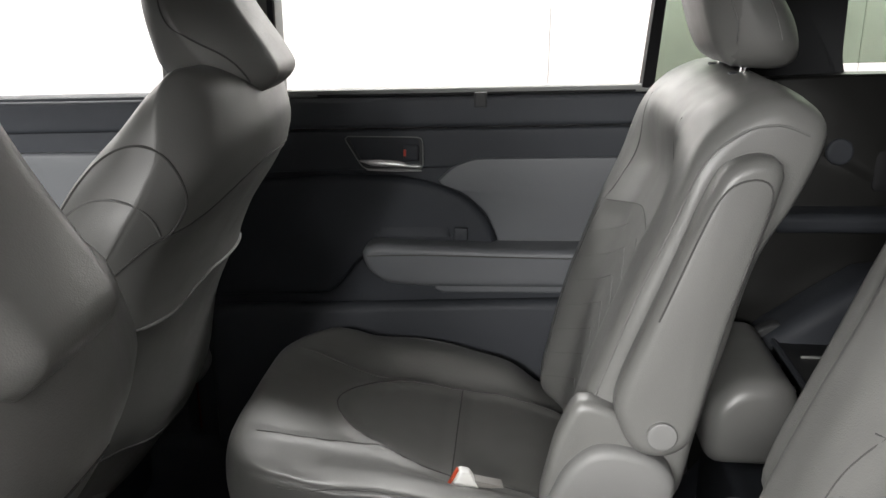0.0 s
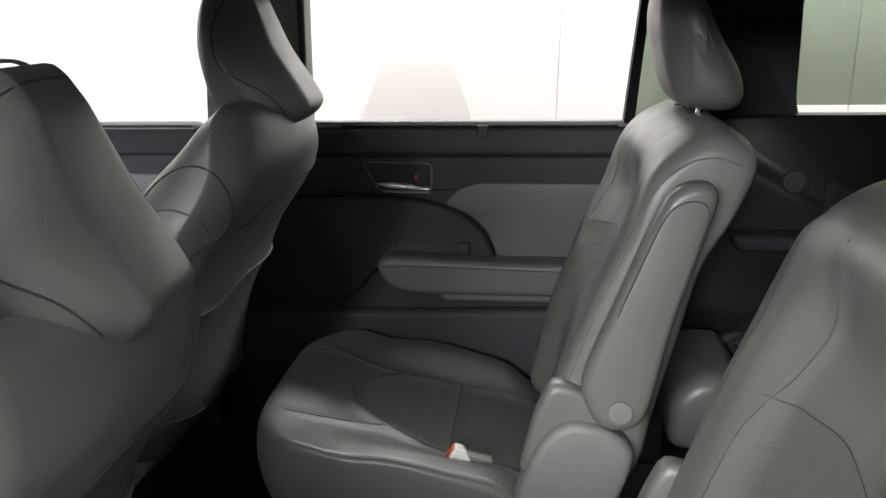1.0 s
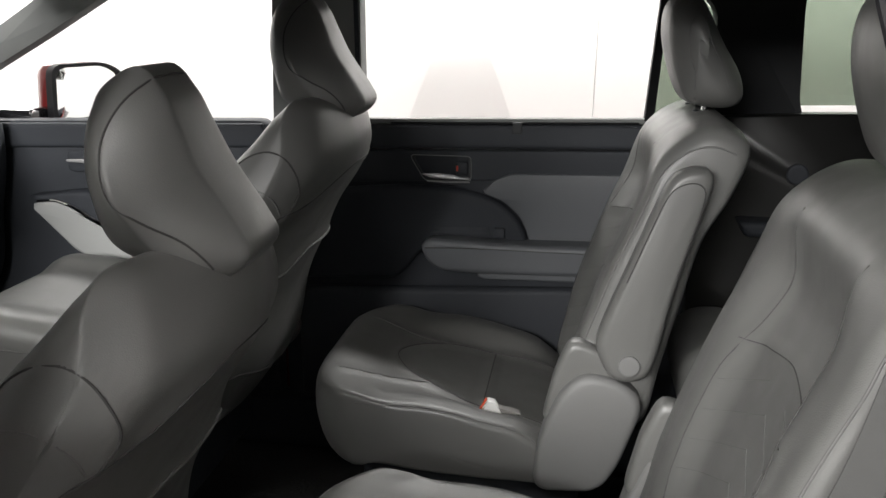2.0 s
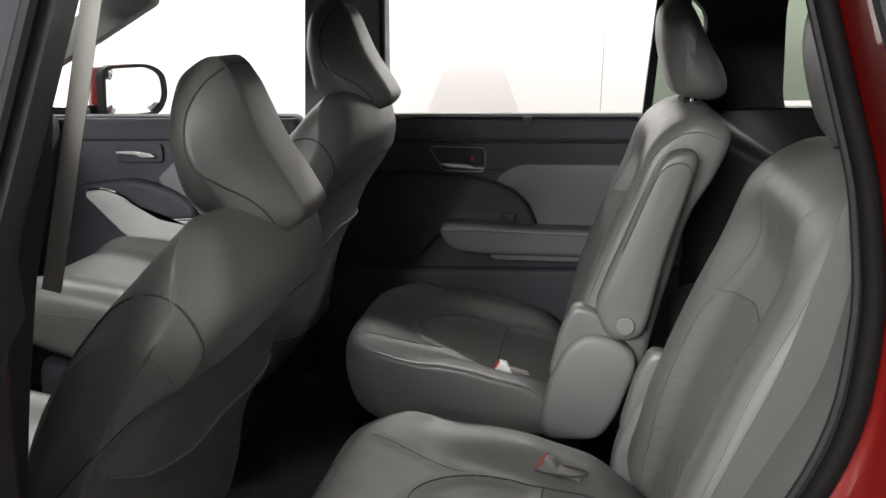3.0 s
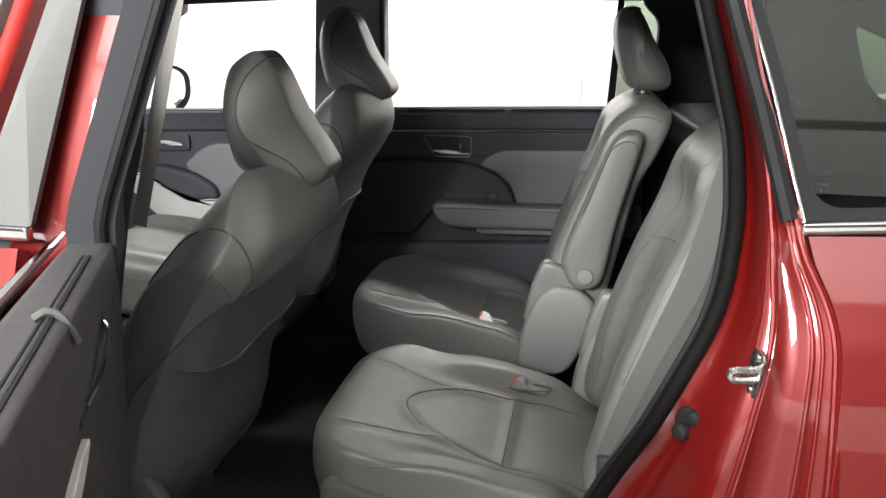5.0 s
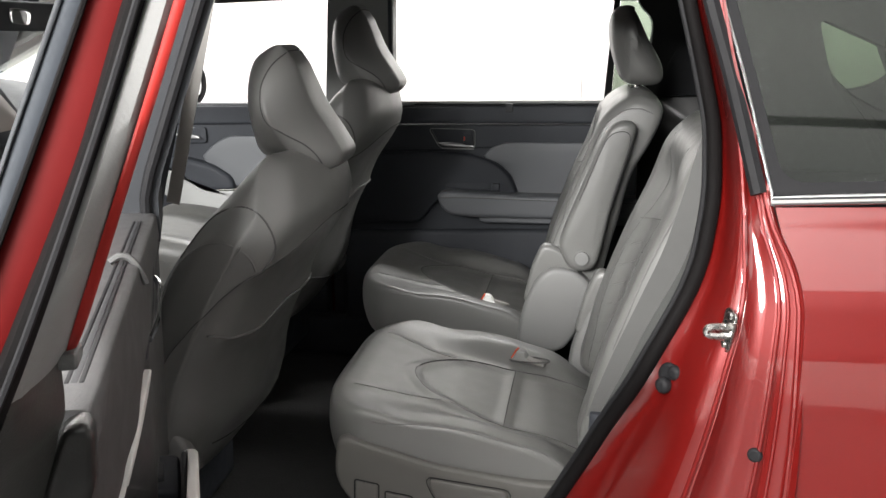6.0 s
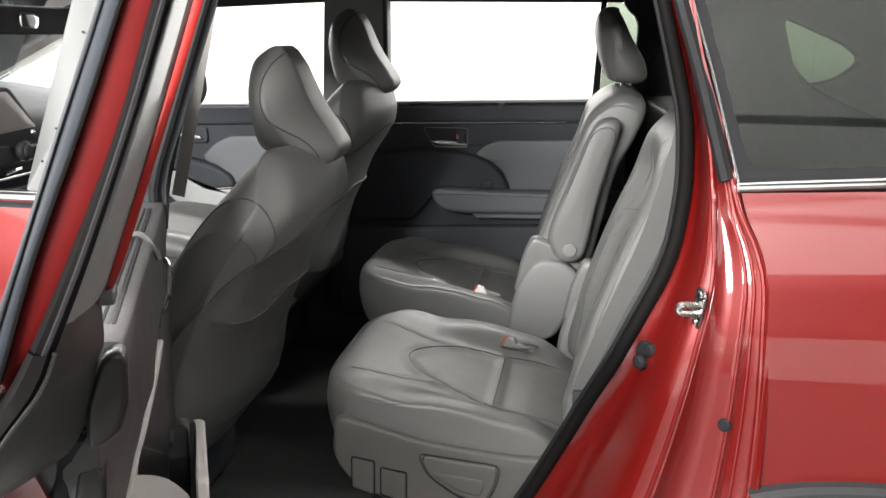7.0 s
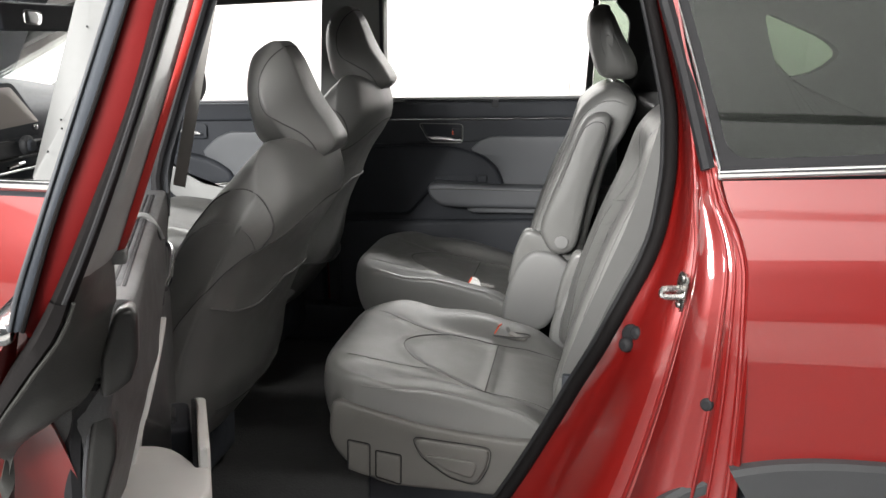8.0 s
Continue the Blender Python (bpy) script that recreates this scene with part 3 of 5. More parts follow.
link_mesh("lower_pillar_trim", *loft(even(rounded([(0.40, 0.70), (0.44, 0.95), (0.50, 1.10), (0.51, 1.40), (0.535, 1.40), (0.56, 1.23), (0.64, 1.22), (0.64, 0.70)], 0.012), 60, True), -0.735, -0.712, 0.008, mid=1), PILLAR_LOW, car, "grey lower pillar trim")

# ---- seats ----
def second_row_seat(s, dx, label):
    """A captain's chair: s = 1 for the far one, -1 for the near one. v runs outward from the seat's middle."""
    C, tilt = (0.402, 0.0) if s > 0 else (0.416, 0.012)
    seat = thing("captain_seat", (0.05 + dx, s * C, 0.38), label, "car seat", "second row seats")

    def Y(v):
        return s * (C + v)

    def fix(V, F):
        V = np.array(V, float)
        V[:, 1] = s * (C + V[:, 1])
        V[:, 0] += dx + tilt * np.maximum(0.0, V[:, 2] - 0.75)
        return V, (F if s > 0 else [tuple(f[::-1]) for f in F])

    # cushion
    TOPX = [-0.306, -0.265, -0.21, -0.15, -0.07, 0.03, 0.12, 0.22]
    TOPZ = [0.806, 0.811, 0.798, 0.783, 0.768, 0.741, 0.727, 0.692]
    prof = spline(list(zip(TOPX, TOPZ))[::-1] + [(-0.312, 0.735), (-0.284, 0.662), (-0.218, 0.667), (-0.07, 0.660), (0.083, 0.655), (0.19, 0.656)], 120)
    V, F = loft(prof, -0.279, 0.279, 0.014, mid=46, k=4)
    v = V[:, 1].copy()

    def bolster(x, vv):
        return (0.040 - 0.042 * smooth01((0.06 - x) / 0.34)) * smooth01((np.abs(vv) - 0.145) / 0.09) * smooth01((0.22 - x) / 0.1)
    V[:, 2] += smooth01((V[:, 2] - 0.69) / 0.06) * bolster(V[:, 0], v)
    V[:, 0] += 0.085 * (np.abs(v) / 0.279) ** 5 * np.clip((-V[:, 0] - 0.07) / 0.2, 0, 1)
    V[:, 1] *= 1 - 0.05 * np.clip((V[:, 0] - 0.02) / 0.2, 0, 1)

    def on(x, vv):
        return np.array((x, vv, np.interp(x, TOPX, TOPZ) + float(bolster(x, vv))))

    half = [(0.03, -0.150), (-0.035, -0.136), (-0.10, -0.105), (-0.15, -0.055), (-0.170, 0)]
    arch = np.array([on(x, vv) for x, vv in spline(half + [(x, -vv) for x, vv in half[-2::-1]], 56, False)])
    cross = np.array([on(0.03, vv) for vv in np.linspace(-0.150, 0.150, 12)])
    backs = [np.array([on(x, q * vv) for x, vv in ((0.03, 0.150), (0.10, 0.158), (0.215, 0.155))]) for q in (-1, 1)]
    fronts = [np.array([on(x, q * vv) for x, vv in spline([(-0.085, 0.115), (-0.15, 0.128), (-0.22, 0.148), (-0.262, 0.156)], 14, False)]) for q in (-1, 1)]
    V = press(V, F, [arch, cross, *backs], 0.0055, 0.011)
    V = press(V, F, fronts, 0.003, 0.008)
    rng = np.array([noise.noise(Vector(q) * 16) for q in V])
    V += normals(V, F) * (rng * 0.0006)[:, None]
    W, G = fix(V, F)
    cushion = link_mesh("cushion", W, G, LEATHER, seat, "soft grey leather seat cushion")

    def lay(line, r, mat, name, target, surf):
        L = np.array(line, float)
        L[:, 1] = s * (C + L[:, 1])
        L[:, 0] += dx + tilt * np.maximum(0.0, L[:, 2] - 0.75)
        seam(*surf, L, target, r, mat, name)
    for line in [arch, cross, *backs]:
        lay(line, 0.0011, CREASE_SHADE, "seam", cushion, (W, G))
    for line in fronts:
        lay(line, 0.0009, THREAD, "seam", cushion, (W, G))
    for q in (-1, 1):
        lay([(x, q * 0.272, on(x, 0.27)[2] - 0.006) for x in np.linspace(-0.20, 0.15, 30)], 0.0014, THREAD, "piping", cushion, (W, G))

    # backrest
    FZ, FX = [0.75, 0.84, 0.93, 1.0, 1.105, 1.19, 1.275, 1.32, 1.345], [0.175, 0.185, 0.205, 0.226, 0.263, 0.297, 0.322, 0.357, 0.407]
    prof = spline([(x, z) for x, z in zip(FX, FZ)] + [(0.447, 1.338), (0.475, 1.308), (0.452, 1.225), (0.410, 1.14), (0.388, 1.046), (0.356, 0.898), (0.333, 0.80), (0.25, 0.748)], 120)
    V, F = loft(prof, -0.286, 0.242, 0.026, mid=42, k=5)
    v = V[:, 1] + 0.02
    front = 1 - smooth01((V[:, 0] - np.interp(V[:, 2], FZ, FX) - 0.015) / 0.05)
    V[:, 0] += front * 0.034 * (1 - smooth01((np.abs(v) - 0.09) / 0.10)) * smooth01((1.30 - V[:, 2]) / 0.12)
    V[:, 2] -= 0.016 * smooth01((np.abs(v) - 0.13) / 0.16) ** 2 * smooth01((V[:, 2] - 1.20) / 0.12)
    V[:, 1] *= 1 - 0.03 * smooth01((V[:, 2] - 1.20) / 0.14) * smooth01(np.abs(v) / 0.1)

    def onb(z, vv):
        return np.array((np.interp(z, FZ, FX) + 0.034 * (1 - float(smooth01((abs(vv) - 0.09) / 0.10))), vv, z))

    sides = [np.array([onb(z, q * vv) for vv, z in spline([(0.155, 0.77), (0.172, 0.92), (0.172, 1.06), (0.145, 1.13), (0.13, 1.21), (0.135, 1.29)], 40, False)]) for q in (-1, 1)]
    yoke = np.array([onb(1.105 + 0.03 * (1 - abs(vv) / 0.17), vv) for vv in np.linspace(-0.165, 0.165, 20)])
    tree = BVHTree.FromPolygons([tuple(q) for q in V], [tuple(f) for f in F])

    def on_front(line):
        hits = [tree.ray_cast(Vector((-0.3, q[1], q[2])), Vector((1, 0, 0)))[0] for q in line]
        return np.array([tuple(h) for h in hits if h is not None])
    sides, yoke = [on_front(q) for q in sides], on_front(yoke)
    quilt = []
    for n in range(11):
        for q in (-1, 1):
            line = []
            for vv in np.linspace(0.0, 0.165, 20):
                z = 0.80 + 0.045 * n - 0.42 * vv
                if 0.78 < z < 1.10:
                    line.append((0, q * vv, z))
            if len(line) > 5:
                quilt.append(on_front(line))
    V = press(V, F, sides, 0.003, 0.010)
    V = press(V, F, [yoke], 0.0025, 0.009)
    V = press(V, F, quilt, 0.0014, 0.007)
    rng = np.array([noise.noise(Vector(q) * 14 + Vector((7, 0, 0))) for q in V])
    V += normals(V, F) * (rng * 0.0012)[:, None]
    W, G = fix(V, F)
    back = link_mesh("backrest", W, G, LEATHER, seat, "grey leather backrest with a diamond quilted insert")
    for line in sides + [yoke]:
        lay(line, 0.0008, CREASE_SHADE, "seam", back, (W, G))
    for line in quilt:
        lay(line, 0.0005, THREAD, "quilt_stitch", back, (W, G))
    ring = spline([(0.212, 0.95), (0.232, 1.03), (0.262, 1.125), (0.30, 1.215), (0.335, 1.275), (0.372, 1.302), (0.42, 1.308), (0.452, 1.296)], 50, False)
    for q in (-1, 0.85):
        lay([(x, q * 0.295, z) for x, z in ring], 0.0016, THREAD, "piping", back, (W, G))

    # headrest on two posts
    prof = spline([(0.378, 1.362), (0.355, 1.405), (0.336, 1.475), (0.338, 1.530), (0.364, 1.556), (0.398, 1.543), (0.437, 1.472), (0.472, 1.415), (0.481, 1.372), (0.460, 1.354), (0.41, 1.354)], 60)
    V, F = loft(prof, -0.135, 0.135, 0.045, mid=16, k=6, bulge=0.006, rings=(0.93, 0.86, 0.79, 0.72, 0.65, 0.58, 0.5, 0.42, 0.33, 0.24, 0.14))
    V = relax(V, F, np.abs(V[:, 1]) < 0.1349, 60)
    V = relax(V, F, np.abs(V[:, 1]) < 0.095, 14)
    V[:, 0] += 0.018 * (np.abs(V[:, 1]) / 0.135) ** 2 * (V[:, 0] < 0.39)
    V[:, 1] *= 1 - 0.10 * smooth01((V[:, 2] - 1.47) / 0.09)
    oval = [(x, -0.14, z) for x, z in spline([(0.380, 1.38), (0.363, 1.45), (0.368, 1.506), (0.390, 1.532), (0.412, 1.498), (0.442, 1.443), (0.458, 1.394)], 36, False)]
    V = press(V, F, [np.array(oval), np.array(oval) * (1, -1, 1)], 0.0012, 0.006)
    W2, G2 = fix(V, F)
    head = link_mesh("headrest", W2, G2, LEATHER, seat, "grey leather headrest")
    for q in (-1, 1):
        lay([(x, -y * q, z) for x, y, z in oval], 0.0009, THREAD, "seam", head, (W2, G2))
    for q in (-0.071, 0.071):
        link_mesh("headrest_post", *tube_mesh([(0.412 + dx + 0.6 * tilt, Y(q), 1.32), (0.425 + dx + 0.6 * tilt, Y(q), 1.38)], 0.006, 12), CHROME, seat, "chrome headrest post")
        link_mesh("post_guide", *moved(loft(rounded([(-0.016, -0.012), (0.016, -0.012), (0.016, 0.012), (-0.016, 0.012)], 0.008), -0.004, 0.004, 0.002, mid=1), pose(0.414 + dx + 0.6 * tilt, Y(q), 1.341, 90, 0, 0)), TRIM_BLACK, seat)

    # folding armrest on the inner side, with its pivot cap
    arm_prof = spline([(0.243, 0.985), (0.288, 1.115), (0.335, 1.243), (0.360, 1.272), (0.393, 1.279), (0.410, 1.266), (0.408, 1.237), (0.386, 1.15), (0.363, 1.06), (0.342, 0.945), (0.328, 0.911), (0.299, 0.899), (0.268, 0.908), (0.248, 0.940)], 70)
    W3, G3 = fix(*loft(arm_prof, -0.347, -0.296, 0.018, mid=5, k=6, bulge=0.003))
    arm = link_mesh("armrest", W3, G3, LEATHER, seat, "folded grey armrest")
    c = arm_prof.mean(0)
    rim = c + (arm_prof - c) * 0.88
    lay([(x, -0.35, z) for x, z in np.vstack([rim, rim[:1]])[8:44]], 0.0011, CREASE_SHADE, "seam", arm, (W3, G3))
    cap_ring = [(0.298 + 0.0185 * math.cos(a), 0.935 + 0.0185 * math.sin(a)) for a in np.linspace(0, 2 * math.pi, 25)[:-1]]
    link_mesh("pivot_cap", *fix(*loft(np.array(cap_ring), -0.354, -0.345, 0.002, mid=1, k=3)), PLASTIC_GREY, arm, "round plastic pivot cap")

    # side covers
    cover = rounded([(0.143, 0.670), (0.146, 0.745), (0.158, 0.80), (0.184, 0.868), (0.222, 0.905), (0.29, 0.895), (0.326, 0.862), (0.325, 0.83), (0.294, 0.731), (0.27, 0.69), (0.245, 0.676)], 0.03)
    link_mesh("recliner_cover", *fix(*loft(even(cover, 70, True), -0.330, -0.265, 0.014, mid=2, k=4, bulge=0.003)), PLASTIC_GREY, seat, "moulded grey plastic recliner cover")
    link_mesh("cover_cap", *fix(*loft(even(rounded([(0.152, 0.80), (0.172, 0.90), (0.197, 0.962), (0.25, 0.945), (0.30, 0.895), (0.28, 0.84), (0.2, 0.79)], 0.02), 40, True), -0.312, -0.27, 0.012, mid=2)), LEATHER, seat, "grey skirt over the recliner")
    base = rounded([(-0.262, 0.737), (-0.255, 0.765), (-0.08, 0.722), (0.10, 0.705), (0.24, 0.712), (0.29, 0.63), (0.27, 0.565), (0.07, 0.588), (-0.155, 0.590), (-0.235, 0.635), (-0.265, 0.68)], 0.03)
    link_mesh("seat_valance", *fix(*loft(even(base, 80, True), 0.262, 0.292, 0.010, mid=2, k=4)), VALANCE, seat, "grey plastic seat base trim")
    for x0, x1, z0, z1 in ((-0.223, -0.182, 0.681, 0.614), (-0.166, -0.119, 0.663, 0.604)):
        W4, G4 = fix(*plate([(x0, z1 + 0.006), (x1, z1 - 0.006), (x1, z0 - 0.006), (x0, z0)], 0.288, 0.2945, 0.0015, 0.004))
        link_mesh("trim_cover", W4, G4, VALANCE, seat)
        rim = rounded([(x0 - 0.002, z1 + 0.004), (x1 + 0.002, z1 - 0.008), (x1 + 0.002, z0 - 0.004), (x0 - 0.002, z0 + 0.002)], 0.005)
        # black outline painting the shade in the gap round the cover
        link_mesh("cover_gap_shade", *tube_mesh([(x + dx, Y(0.2925), z) for x, z in rim], 0.0014, 5, True), RUBBER, seat)
    lever = [(-0.092, 0.699), (0.058, 0.688), (0.053, 0.648), (0.032, 0.610), (-0.02, 0.622), (-0.075, 0.660)]
    W5, G5 = fix(*loft(even(rounded(lever, 0.016), 50, True), 0.286, 0.298, 0.005, mid=1, k=3))
    pull = link_mesh("recline_lever", W5, G5, VALANCE, seat, "grey plastic recline lever")
    lc = np.array(lever).mean(0)
    # black outline painting the shade in the gap round the lever
    link_mesh("lever_gap_shade", *tube_mesh([(x + dx, Y(0.2935), z) for x, z in even(rounded(lc + (np.array(lever) - lc) * 1.06, 0.016), 50, True)], 0.0010, 5, True), RUBBER, seat)
    W6, G6 = fix(*loft(even(rounded([(-0.072, 0.668), (0.036, 0.660), (0.026, 0.624), (-0.025, 0.638)], 0.012), 40, True), 0.296, 0.3015, 0.004, mid=1, k=3))
    link_mesh("finger_grip", W6, G6, VALANCE, pull)
    link_mesh("seat_frame", *fix(*box(-0.20, 0.23, -0.22, 0.24, 0.42, 0.655, 0.02)), TRIM_BLACK, seat)
    for q in (-0.2, 0.2):
        link_mesh("seat_rail", *fix(*box(-0.28, 0.36, q - 0.02, q + 0.02, 0.381, 0.425, 0.005)), TRIM_BLACK, seat)
    return seat


def front_seat(cy, dx, dz, label):
    seat = thing("front_seat", (-0.6 + dx, cy, 0.38), label, "car seat", "front seats")
    sgn = 1 if cy > 0 else -1
    T = np.array((dx, cy, dz))

    RZ, RX = [0.56, 0.63, 0.718, 0.82, 0.919, 1.01, 1.097, 1.15, 1.20], [-0.480, -0.422, -0.366, -0.345, -0.303, -0.263, -0.210, -0.188, -0.194]
    prof = spline([(x, z) for x, z in zip(RX, RZ)] + [(-0.210, 1.239), (-0.255, 1.255), (-0.306, 1.229), (-0.354, 1.174), (-0.416, 1.10), (-0.497, 0.963), (-0.530, 0.838), (-0.58, 0.70), (-0.60, 0.58), (-0.52, 0.545)], 120)
    V, F = loft(prof, -0.275, 0.275, 0.060, mid=38, k=9, bulge=0.004, rings=(0.95, 0.9, 0.85, 0.79, 0.72, 0.65, 0.58, 0.5, 0.42, 0.33, 0.24, 0.14))
    v = V[:, 1].copy()
    z = V[:, 2].copy()
    V[:, 1] *= 1 - 0.20 * smooth01((z - 1.02) / 0.25) * smooth01(np.abs(v) / 0.16)
    rear = smooth01((V[:, 0] - np.interp(z, RZ, RX) + 0.12) / 0.11)
    V[:, 0] -= rear * 0.058 * (np.abs(v) / 0.268) ** 2
    V[:, 0] += rear * 0.006 * smooth01((0.88 - z) / 0.08) * (1 - smooth01((np.abs(v) - 0.16) / 0.06))
    arch1 = spline([(-0.425, -0.25, 1.066), (-0.397, -0.238, 1.113), (-0.372, -0.230, 1.140), (-0.336, -0.236, 1.160), (-0.300, -0.241, 1.166), (-0.272, -0.238, 1.147), (-0.257, -0.229, 1.108), (-0.262, -0.218, 1.078), (-0.285, -0.228, 1.050)], 44, False)
    arch2 = spline([(-0.462, -0.262, 0.985), (-0.430, -0.258, 1.048), (-0.406, -0.258, 1.077), (-0.371, -0.260, 1.097), (-0.338, -0.262, 1.101), (-0.306, -0.264, 1.092), (-0.292, -0.252, 1.071), (-0.291, -0.239, 1.050)], 40, False)
    edge = spline([(-0.285, -0.228, 1.050), (-0.303, -0.245, 1.038), (-0.330, -0.258, 1.016), (-0.356, -0.271, 0.990), (-0.408, -0.279, 0.932), (-0.463, -0.276, 0.855), (-0.51, -0.272, 0.70)], 50, False)
    hem = spline([(-0.376, -0.265, 0.928), (-0.344, -0.216, 0.913), (-0.326, -0.150, 0.909), (-0.306, -0.105, 0.930), (-0.292, -0.05, 0.950), (-0.297, 0.07, 0.946), (-0.31, 0.16, 0.94)], 50, False)
    hem2 = spline([(-0.285, -0.228, 1.050), (-0.255, -0.177, 1.065), (-0.233, -0.145, 1.085), (-0.212, -0.106, 1.106), (-0.196, -0.05, 1.124), (-0.195, 0.05, 1.126)], 36, False)
    if sgn > 0:
        hem, hem2 = hem * (1, -1, 1), hem2 * (1, -1, 1)
    low = [(np.interp(q, RZ, RX), y, q) for y, q in spline([(0.26, 0.69), (0.18, 0.70), (0.0, 0.68), (-0.18, 0.66)], 30, False)]
    V = press(V, F, [np.array(a) for a in (arch1, arch2, edge)], 0.004, 0.010)
    V = press(V, F, [np.array(a) for a in (hem, hem2, low)], 0.005, 0.013)
    rng = np.array([noise.noise(Vector(q) * 13 + Vector((3, cy * 9, 0))) for q in V])
    V += normals(V, F) * (rng * 0.0018)[:, None]

    def fix(V, F):
        V = np.array(V, float)
        V[:, 1] *= -sgn
        return V + T, (F if sgn < 0 else [tuple(f[::-1]) for f in F])
    W, G = fix(V, F)
    back = link_mesh("backrest", W, G, LEATHER, seat, "grey leather seat back with a map pocket")

    def lay(line, r, mat, name, target=back, surf=(W, G), both=False):
        for q in ((1, -1) if both else (1,)):
            L = np.array(line, float)
            L[:, 1] *= -sgn * q
            seam(*surf, L + T, target, r, mat, name)
    lay(arch1, 0.0017, CREASE_SHADE, "piping", both=True)
    lay(arch2, 0.0017, THREAD, "piping", both=True)
    lay(edge, 0.0012, CREASE_SHADE, "piping", both=True)
    lay(hem, 0.0026, THREAD, "pocket_hem")
    lay(hem2, 0.0012, CREASE_SHADE, "seam")
    lay(low, 0.0016, CREASE_SHADE, "seam")

    # headrest: a wedge, thick below
    prof = spline([(-0.340, 1.242), (-0.354, 1.278), (-0.366, 1.346), (-0.359, 1.404), (-0.339, 1.431), (-0.302, 1.448), (-0.272, 1.418), (-0.256, 1.386), (-0.230, 1.332), (-0.188, 1.272), (-0.174, 1.238), (-0.207, 1.209), (-0.268, 1.223), (-0.306, 1.226)], 80)
    V, F = loft(prof, -0.118, 0.118, 0.063, mid=14, k=9, bulge=0.012, rings=(0.93, 0.86, 0.79, 0.72, 0.65, 0.58, 0.5, 0.42, 0.33, 0.24, 0.14))
    V = relax(V, F, np.abs(V[:, 1]) < 0.1179, 60)
    V = relax(V, F, np.abs(V[:, 1]) < 0.06, 22)
    V[:, 1] *= 1 - 0.20 * smooth01((V[:, 2] - 1.31) / 0.14)
    V[:, 0] -= 0.012 * (np.abs(V[:, 1]) / 0.118) ** 2 * smooth01((V[:, 0] + 0.37) / 0.20)
    oval = spline([(-0.278, 0.0, 1.446), (-0.285, -0.047, 1.436), (-0.304, -0.086, 1.415), (-0.318, -0.108, 1.378), (-0.317, -0.117, 1.350), (-0.306, -0.124, 1.310), (-0.270, -0.119, 1.284), (-0.232, -0.110, 1.266), (-0.207, -0.101, 1.240), (-0.202, -0.09, 1.220)], 60, False)
    V = press(V, F, [np.array(oval), np.array(oval) * (1, -1, 1)], 0.0007, 0.006)
    W2, G2 = fix(V, F)
    head = link_mesh("headrest", W2, G2, LEATHER, seat, "wedge shaped grey leather headrest")
    lay(oval, 0.0014, CREASE_SHADE, "seam", head, (W2, G2), both=True)
    for q in (-0.06, 0.06):
        link_mesh("headrest_post", *tube_mesh(np.array([(-0.27, q, 1.19), (-0.28, q, 1.26)]) + T, 0.006, 8), CHROME, seat)

    # cushion and base
    prof = spline([(-0.45, 0.60), (-0.50, 0.72), (-0.60, 0.755), (-0.75, 0.782), (-0.92, 0.802), (-1.0, 0.795), (-1.04, 0.75), (-1.02, 0.69), (-0.9, 0.64), (-0.6, 0.60)], 80)
    V, F = loft(prof, -0.255, 0.255, 0.045, mid=20, k=6)
    V[:, 2] += 0.015 * smooth01((np.abs(V[:, 1]) - 0.12) / 0.08) * smooth01((V[:, 2] - 0.7) / 0.05)
    W3, G3 = fix(V, F)
    cushion = link_mesh("cushion", W3, G3, LEATHER, seat, "grey leather seat cushion")
    lay([(x, -0.25, 0.735 + 0.05 * (-x - 0.6)) for x in np.linspace(-1.0, -0.55, 24)], 0.0016, THREAD, "piping", cushion, (W3, G3), both=True)
    link_mesh("seat_base", *fix(*box(-0.98, -0.52, -0.22, 0.22, 0.40, 0.62, 0.03)), TRIM_BLACK, seat)
    for q in (-0.2, 0.2):
        link_mesh("seat_rail", *fix(*box(-1.0, -0.56, q - 0.02, q + 0.02, 0.381, 0.42, 0.005)), TRIM_BLACK, seat)
    # side trim at the foot of the backrest
    link_mesh("side_trim", *fix(*loft(even(rounded([(-0.62, 0.60), (-0.56, 0.74), (-0.47, 0.76), (-0.40, 0.66), (-0.44, 0.60)], 0.03), 40, True), -0.268, -0.235, 0.012, mid=1)), PLASTIC_GREY, seat)
    return seat


second_row_seat(1, 0.0, "grey leather captain's chair with a folded armrest beside the far door")
second_row_seat(-1, 0.136, "grey leather captain's chair with quilted back beside the open doorway")
front_seat(-0.413, 0.0, 0.0, "grey leather driver's seat, set low, seen from behind")
front_seat(0.373, -0.050, 0.095, "grey leather front passenger seat, set high")


